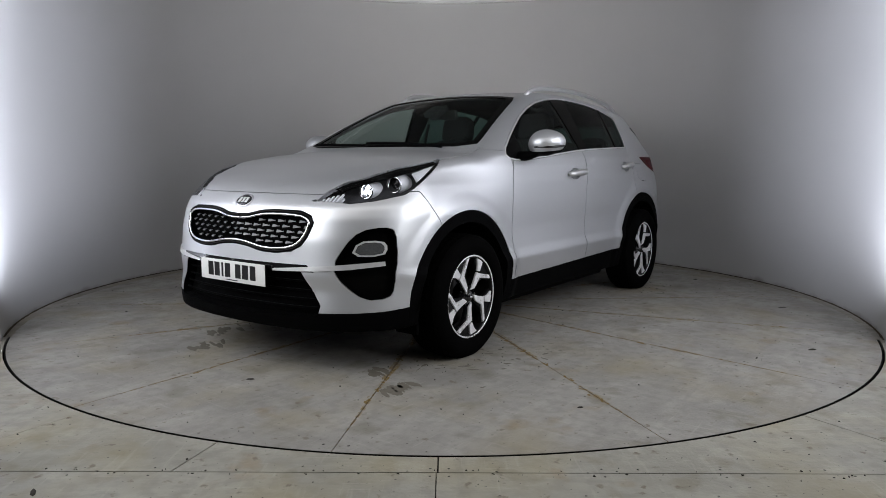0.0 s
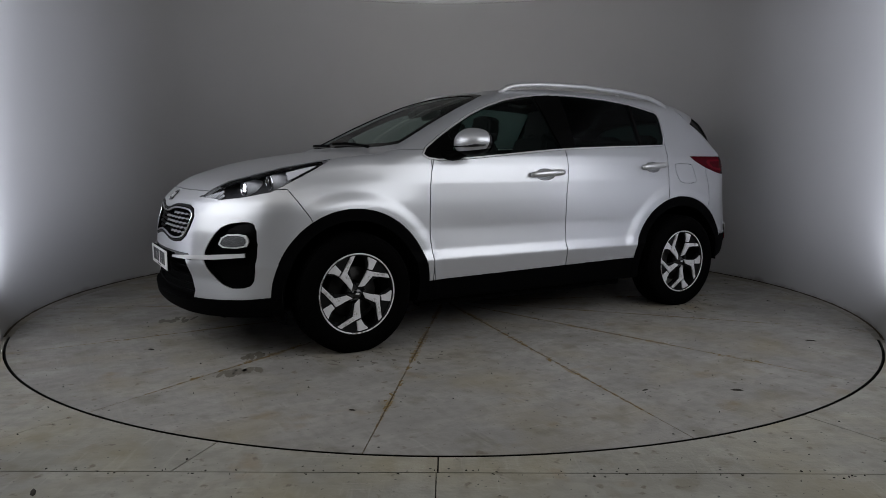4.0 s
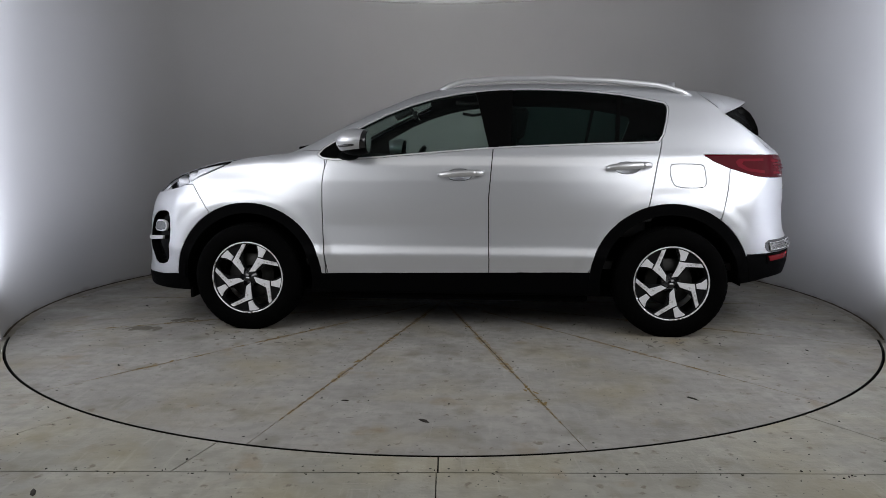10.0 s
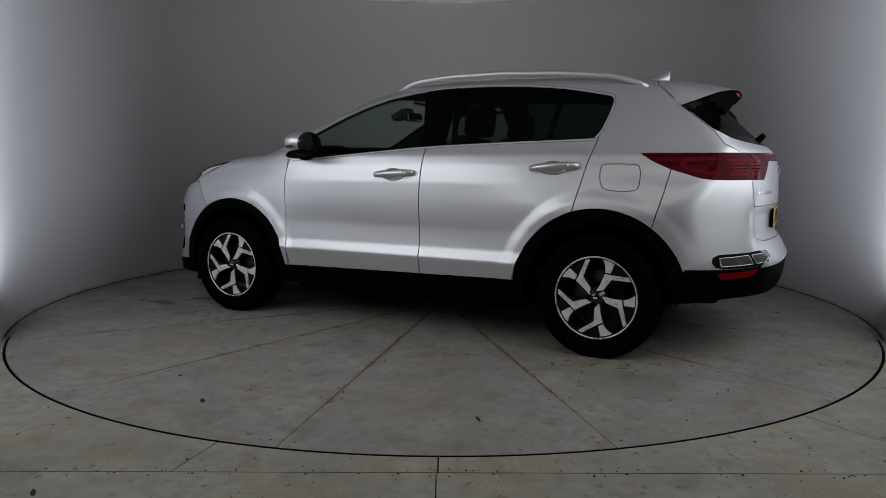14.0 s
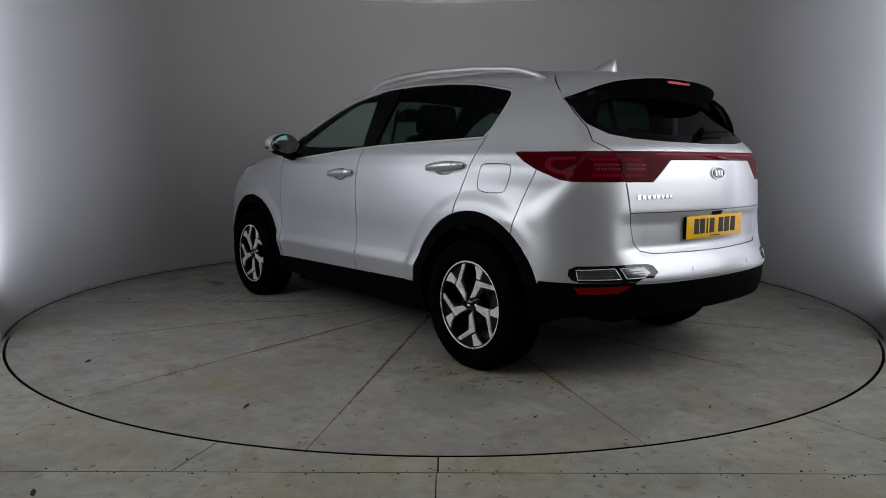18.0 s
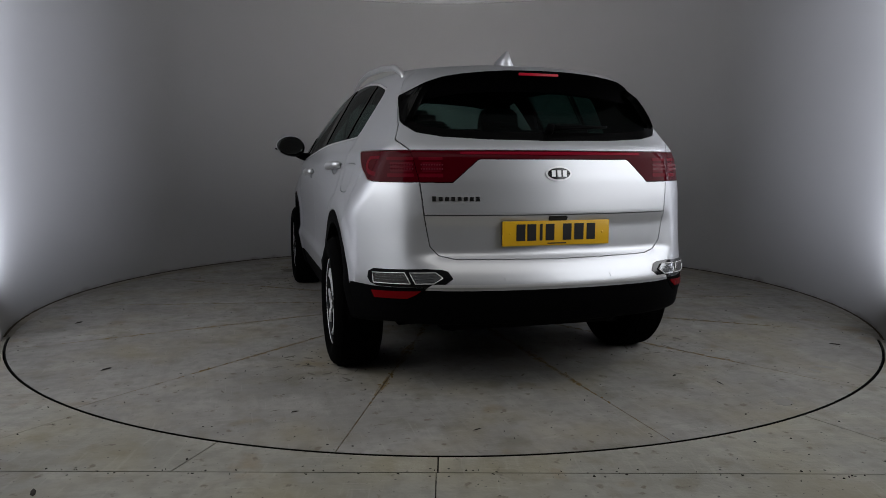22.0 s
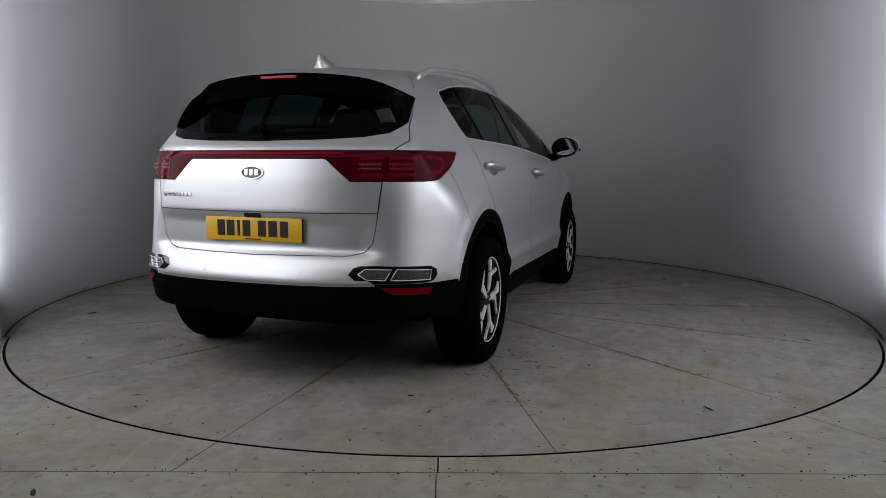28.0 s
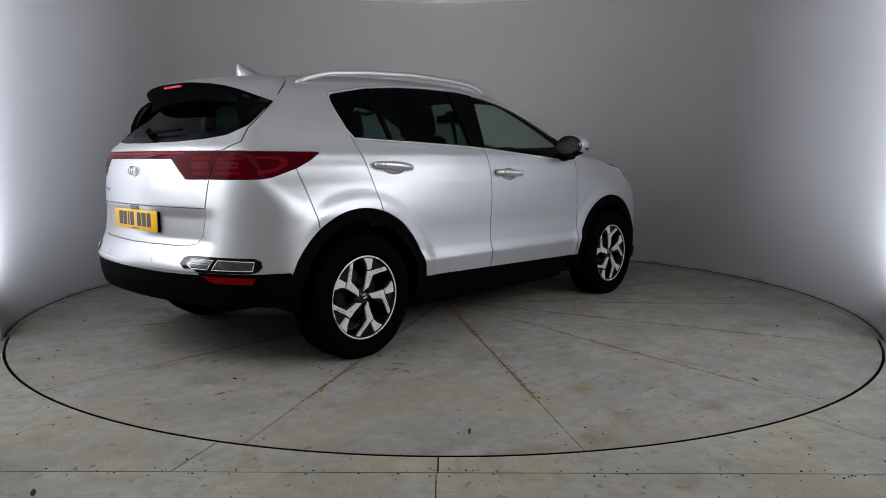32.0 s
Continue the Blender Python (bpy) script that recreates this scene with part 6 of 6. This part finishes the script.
# ---------------------------------------------------------------- cabin
def seat_shape(w, d, h, taper=0.85, bulge=0.02):
    b = bmesh.new()
    bmesh.ops.create_cube(b, size=1)
    bmesh.ops.subdivide_edges(b, edges=b.edges[:], cuts=4, use_grid_fill=True)
    for v in b.verts:
        x, y, z = v.co
        k = 1 - (1 - taper) * (z + 0.5)
        r = 1 - 0.10 * (abs(2 * y) ** 4) * (abs(2 * z) ** 4)
        v.co = (x * d * r + bulge * (1 - (2 * y) ** 2) * (1 if x > 0 else 0.4) * (1 if x > 0 else -1), y * w * k * r, z * h)
    bmesh.ops.bevel(b, geom=[e for e in b.edges if e.calc_face_angle(0) > 1.0], offset=min(d, w) * 0.16, segments=3, affect="EDGES")
    return smooth_all(b, 60)


def build_cabin(car):
    def put(name, bm, m, material, label=""):
        bmesh.ops.transform(bm, matrix=m, verts=bm.verts)
        return part(name, bm, material, car, label)
    put("cabin_floor", box(2.9, 1.45, 0.05), pose(-0.35, 0, 0.42), CABIN, "dark cabin floor")
    put("dashboard", box(0.50, 1.46, 0.40, bevel=0.09, seg=4), pose(0.78, 0, 0.90, 0, -10, 0), CABIN, "black dashboard")
    put("instrument_hood", box(0.22, 0.40, 0.10, bevel=0.04, seg=3), pose(0.62, -0.38, 1.085), CABIN, "black instrument cowl")
    put("centre_screen", box(0.03, 0.24, 0.13, bevel=0.01), pose(0.52, 0, 1.03, 0, -12, 0), GLOSS_BLACK, "dark centre screen")
    put("centre_console", box(0.9, 0.24, 0.34, bevel=0.04, seg=3), pose(0.10, 0, 0.58), CABIN, "black centre console")
    # steering wheel on the car's right
    m = pose(0.40, -0.38, 1.03, 0, 64, 0)
    pts = [m @ Vector((0.185 * math.cos(a), 0.185 * math.sin(a), 0)) for a in np.linspace(0, 2 * math.pi, 37)]
    part("steering_wheel", mesh_from("steering_wheel", *tube(pts, 0.015, 8), True), CABIN, car, "black steering wheel")
    put("steering_boss", box(0.20, 0.15, 0.05, bevel=0.02), m, CABIN, "black steering wheel centre")
    for y in (0.37, -0.37):
        put("seat_cushion", box(0.52, 0.50, 0.18, bevel=0.06, seg=3), pose(0.08, y, 0.66, 0, -6, 0), SEAT_CLOTH, "black cloth seat cushion")
        put("seat_back", seat_shape(0.50, 0.15, 0.64, 0.78), pose(-0.26, y, 0.93, 0, -17, 0), SEAT_CLOTH, "black cloth seat back")
        put("headrest", seat_shape(0.28, 0.12, 0.20, 0.90), pose(-0.390, y, 1.345, 0, -10, 0), SEAT_CLOTH, "black headrest")
        for dy in (-0.06, 0.06):
            part("headrest_post", mesh_from("headrest_post", *tube([(-0.345, y + dy, 1.17), (-0.375, y + dy, 1.29)], 0.007, 8), True), CHROME, car, "chrome headrest post")
        # belts on the pillars
        s = 1 if y > 0 else -1
        part("seat_belt", mesh_from("seat_belt", *tube([(-0.36, s * 0.66, 1.40), (-0.36, s * 0.72, 1.15), (-0.34, s * 0.74, 0.85)], 0.022, 6, 0.3), True), CABIN, car, "black seat belt")
    put("rear_bench", box(0.50, 1.28, 0.18, bevel=0.06, seg=3), pose(-0.98, 0, 0.68), SEAT_CLOTH, "black rear seat cushion")
    put("rear_backrest", seat_shape(1.28, 0.16, 0.56, 0.9), pose(-1.32, 0, 0.97, 0, -20, 0), SEAT_CLOTH, "black rear seat back")
    for y in (0.40, 0.0, -0.40):
        put("rear_headrest", seat_shape(0.24, 0.09, 0.10, 0.9), pose(-1.43, y, 1.235, 0, -14, 0), SEAT_CLOTH, "black rear headrest")
    put("parcel_shelf", box(0.50, 1.15, 0.03, bevel=0.01), pose(-1.72, 0, 1.11), CABIN, "black parcel shelf")
    # inner mirror
    put("inner_mirror", box(0.035, 0.24, 0.065, bevel=0.015, seg=3), pose(0.34, 0, 1.415, 0, 10, 0), CABIN, "black interior mirror")
    put("mirror_face", box(0.003, 0.215, 0.05, bevel=0.001), pose(0.3195, 0, 1.413, 0, 10, 0), MIRROR_GLASS, "interior mirror glass")
    put("sensor_housing", box(0.14, 0.13, 0.05, bevel=0.015), pose(0.43, 0, 1.435, 0, 24, 0), CABIN, "black sensor housing")
    for s in (1, -1):
        # inner door caps
        put("door_card", box(1.95, 0.06, 0.42, bevel=0.02), pose(-0.25, s * 0.79, 0.92, s * 4, 0, 0), CABIN, "black inner door panel")
        part("grab_handle", mesh_from("grab_handle", *tube([(0.02, s * 0.53, 1.47), (-0.06, s * 0.54, 1.455), (-0.16, s * 0.54, 1.47)], 0.012, 8), True), LINING, car, "grey grab handle")


# ---------------------------------------------------------------- loose bits lying on the boards
def chips(name, spots, parent, material, rng, kind_label, size=(0.012, 0.05), lift=0.0):
    vs, fs = [], []
    for x, y in spots:
        L = rng.uniform(*size)
        w = L * rng.uniform(0.15, 0.5)
        a = rng.uniform(0, math.pi)
        h = rng.uniform(0.002, 0.006)
        k = len(vs)
        n = 6
        for lev, sc in ((0.0006, 1.0), (h, 0.6)):
            for i in range(n):
                t = 2 * math.pi * i / n
                px, py = L / 2 * math.cos(t) * sc * rng.uniform(0.8, 1.2), w / 2 * math.sin(t) * sc * rng.uniform(0.8, 1.2)
                vs.append((x + px * math.cos(a) - py * math.sin(a), y + px * math.sin(a) + py * math.cos(a), lev + lift))
        fs.append(tuple(k + n + i for i in range(n)))
        fs += [(k + i, k + (i + 1) % n, k + n + (i + 1) % n, k + n + i) for i in range(n)]
    o = part(name, mesh_from(name, vs, fs), material, parent, kind_label)
    o["kind"] = "stuff"
    return o


def blot(name, x, y, rx, ry, rot, parent, material, rng, label):
    vs = []
    n = 26
    for i in range(n):
        t = 2 * math.pi * i / n
        k = rng.uniform(0.85, 1.12)
        px, py = rx * math.cos(t) * k, ry * math.sin(t) * k
        vs.append((x + px * math.cos(rot) - py * math.sin(rot), y + px * math.sin(rot) + py * math.cos(rot), 0.0008))
    low = [(a, b, 0.0) for a, b, c in vs]
    return part(name, mesh_from(name, vs + low, [tuple(range(n))] + [(i, (i + 1) % n, n + (i + 1) % n, n + i) for i in range(n)]), material, parent, label)


def flat_marks(name, marks, parent, material, rng, label):
    """Many thin ragged marks (x, y, length, width, turn) in one mesh."""
    vs, fs = [], []
    n = 12
    for x, y, rx, ry, rot in marks:
        k = len(vs)
        for i in range(n):
            t = 2 * math.pi * i / n
            q = rng.uniform(0.75, 1.15)
            px, py = rx * math.cos(t) * q, ry * math.sin(t) * q
            vs.append((x + px * math.cos(rot) - py * math.sin(rot), y + px * math.sin(rot) + py * math.cos(rot), 0.0006 + 0.00002 * (k % 7)))
        fs.append(tuple(range(k, k + n)))
    o = part(name, mesh_from(name, vs, fs), material, parent, label)
    o["kind"] = "stuff"
    return o


def build_marks(table):
    rng = random.Random(21)
    ox, oy = CAR_OFF
    # rust knots along the radial joints
    knots = []
    for j in range(14):
        a = radians(1.8 + j * 360 / 14)
        for _ in range(9):
            r = rng.uniform(0.5, 2.45)
            d = rng.gauss(0, 0.006)
            for _ in range(rng.randint(1, 4)):
                rr, dd = r + rng.gauss(0, 0.03), d + rng.gauss(0, 0.009)
                knots.append((rr * math.cos(a) - dd * math.sin(a), rr * math.sin(a) + dd * math.cos(a), rng.uniform(0.008, 0.028), rng.uniform(0.003, 0.008), a + rng.gauss(0, 0.4)))
    flat_marks("rust_mark", knots, table, RUST_MARK, rng, "brown rust knots along the joints")
    # tyre and oil smudges
    dirt = []
    for x, y, w, h, n in ((1.878, 0.706, 0.07, 0.05, 16), (2.012, 0.945, 0.08, 0.05, 18), (2.09, -0.463, 0.12, 0.06, 16), (1.778, -0.696, 0.16, 0.07, 18)):
        for _ in range(n):
            dirt.append((x + ox + rng.gauss(0, w * 0.5), y + oy + rng.gauss(0, h * 0.5), rng.uniform(0.02, 0.07), rng.uniform(0.008, 0.024), 1.1 + rng.gauss(0, 0.15)))
    for wx, wy in ((1.335, 0.95), (-1.335, 0.95), (1.335, -0.95), (-1.335, -0.95)):
        for _ in range(26):
            dirt.append((wx + ox + rng.gauss(0, 0.22), wy + oy + rng.gauss(0, 0.14), rng.uniform(0.008, 0.045), rng.uniform(0.003, 0.012), rng.uniform(0, 3.1)))
    for _ in range(70):
        a, r = rng.uniform(0, 6.28), rng.uniform(0.6, 2.85)
        dirt.append((r * math.cos(a), r * math.sin(a), rng.uniform(0.006, 0.025), rng.uniform(0.002, 0.006), rng.uniform(0, 3.1)))
    flat_marks("tyre_smudge", dirt, table, SMUDGE, rng, "dark tyre and oil smudges")


def build_debris(table):
    rng = random.Random(5)
    ox, oy = CAR_OFF
    build_marks(table)
    spots = [(0.047 + ox, 2.442 + oy), (0.427 + ox, 2.221 + oy), (-2.201 + ox, -0.883 + oy), (-2.04 + ox, -0.734 + oy), (-1.3, 2.2), (1.6, 1.9), (2.2, 0.4), (2.5, -0.7),
             (-2.6, 0.6), (0.9, -2.2), (-0.4, -2.5), (1.7, -1.6), (-1.9, -1.9), (-2.2, 1.3)]
    chips("debris", spots, table, DEBRIS, rng, "dark bits of dirt lying on the boards", (0.03, 0.075))
    fine = []
    for _ in range(260):
        a, r = rng.uniform(0, 2 * math.pi), 2.85 * math.sqrt(rng.uniform(0.05, 1))
        fine.append((r * math.cos(a), r * math.sin(a)))
    for wx, wy in ((1.335, 0.84), (-1.335, 0.84), (1.335, -0.84), (-1.335, -0.84)):
        for _ in range(55):
            fine.append((wx + ox + rng.gauss(0, 0.25), wy + oy + rng.gauss(0, 0.22)))
    chips("grit", fine, table, DEBRIS, rng, "fine dark grit", (0.003, 0.011))
    for x, y, rx, ry in ((-1.984, -1.766, 0.085, 0.05), (-2.12, -1.60, 0.05, 0.02), (-2.16, -1.50, 0.04, 0.018), (-2.52, -0.98, 0.05, 0.04)):
        blot("stain", x + ox, y + oy, rx, ry, rng.uniform(0, 3), table, STAIN, rng, "faint dark oil stain")
    # small screws along the joints near the rim
    k = 0
    sv, sf = [], []
    for j in range(14):
        for r in (2.86, 2.35, 1.85):
            for d in (-0.05, 0.05):
                a = radians(1.8 + j * 360 / 14)
                cx, cy = r * math.cos(a) - d * math.sin(a), r * math.sin(a) + d * math.cos(a)
                b = len(sv)
                for i in range(6):
                    t = i * math.pi / 3
                    sv.append((cx + 0.006 * math.cos(t), cy + 0.006 * math.sin(t), 0.0009))
                sf.append(tuple(range(b, b + 6)))
    o = part("screws", mesh_from("screws", sv, sf), DEBRIS, table, "small dark screw heads")
    o["kind"] = "stuff"


def build_floor_bits():
    rng = random.Random(9)
    spots = []
    for _ in range(120):
        a = radians(rng.uniform(-150, -30))
        r = rng.uniform(2.98, 3.9)
        spots.append((r * math.cos(a), r * math.sin(a)))
    for _ in range(50):
        spots.append((rng.uniform(-1.6, 1.7), -3.066 + rng.choice((-1, 1)) * rng.uniform(0.006, 0.02)))
    o = chips("floor_grit", spots, None, DEBRIS, rng, "", (0.004, 0.013))
    tagged(o, "fine dark grit and chips on the floor boards", "dirt", kind="stuff")
    b = chips("dirt_clod", [(-1.342, -3.224)], None, DEBRIS, rng, "", (0.055, 0.06), 0.0)
    tagged(b, "small dark lump of dirt on the floor", "dirt", kind="stuff")
    # screws of the straight joint
    sv, sf = [], []
    for x in (-1.30, -1.02, -0.045, 0.02, 0.56, 0.98, 1.35):
        for dy in (-0.03, 0.03):
            b0 = len(sv)
            for i in range(6):
                t = i * math.pi / 3
                sv.append((x + 0.005 * math.cos(t), -3.066 + dy + 0.005 * math.sin(t), 0.0009))
            sf.append(tuple(range(b0, b0 + 6)))
    o = part("floor_screws", mesh_from("floor_screws", sv, sf), DEBRIS, None)
    tagged(o, "small dark screw heads in the floor boards", "screws", kind="stuff")


RUST_MARK = mat("rust_mark", (0.16, 0.105, 0.03), 0.85, var=0.45, scale=60)
SMUDGE = mat("smudge", (0.125, 0.112, 0.090), 0.75, var=0.25, scale=40)
GRILLE_GREY = mat("grille_grey", (0.20, 0.20, 0.205), 0.45, 0.3, var=0.05)
LAMP_HOUSING = mat("lamp_housing", (0.035, 0.035, 0.038), 0.35, 0.2, var=0.1)
RED_CORE = mat("red_lamp_core", (0.105, 0.005, 0.012), 0.2, var=0.25, scale=120, spec=0.06)
DEBRIS = mat("dark_dirt", (0.022, 0.018, 0.014), 0.9, var=0.5, scale=50)
STAIN = mat("oil_stain", (0.24, 0.23, 0.21), 0.6, var=0.15, scale=20)
LAMP_SILVER = mat("lamp_silver", (0.76, 0.76, 0.79), 0.38, 0.15, var=0.1, scale=60)
RED_BAR = mat("red_light_bar", (0.20, 0.004, 0.016), 0.25, var=0.1, spec=0.06)
BRAKE_RED = mat("high_brake_red", (0.42, 0.012, 0.03), 0.2, var=0.3, scale=160, spec=0.2)
LED_PINK = mat("led_pink", (0.15, 0.012, 0.024), 0.3, var=0.1)
RAIL = mat("rail_aluminium", (0.60, 0.60, 0.61), 0.45, 0.8, var=0.03)
MIRROR_DARK = mat("tinted_mirror", (0.70, 0.73, 0.74), 0.03, 1.0, var=0)


CEIL_TRIM = mat("trim_paint", (0.8, 0.8, 0.8), 0.5, var=0.02)
# dark tone of the added unseen walls, holds down bounce and reflections
UNSEEN_WALL = mat("unseen_wall_dark", (0.10, 0.10, 0.10), 0.6, var=0.05, scale=1.5)
build_booth()
build_floor()
build_foot_dirt()
turntable = build_turntable()
car = new("car")
tagged(car, "silver five-door sport utility car parked on the turntable", "car")
panels = build_body(car)
for at, turn, spin in (((WHEEL_X, 0.908, WHEEL_Z), 0, -8), ((-WHEEL_X, 0.908, WHEEL_Z), 0, 0), ((WHEEL_X, -0.908, WHEEL_Z), 180, 30), ((-WHEEL_X, -0.908, WHEEL_Z), 180, 10)):
    build_wheel(car, at, turn, spin)
build_wells(car)
build_front(car, panels)
build_rear(car, panels)
build_sides(car, panels)
build_wipers(car)
build_cabin(car)
build_debris(turntable)
build_floor_bits()

motions([(turntable, (0.0, 0.0)), (car, CAR_OFF)])
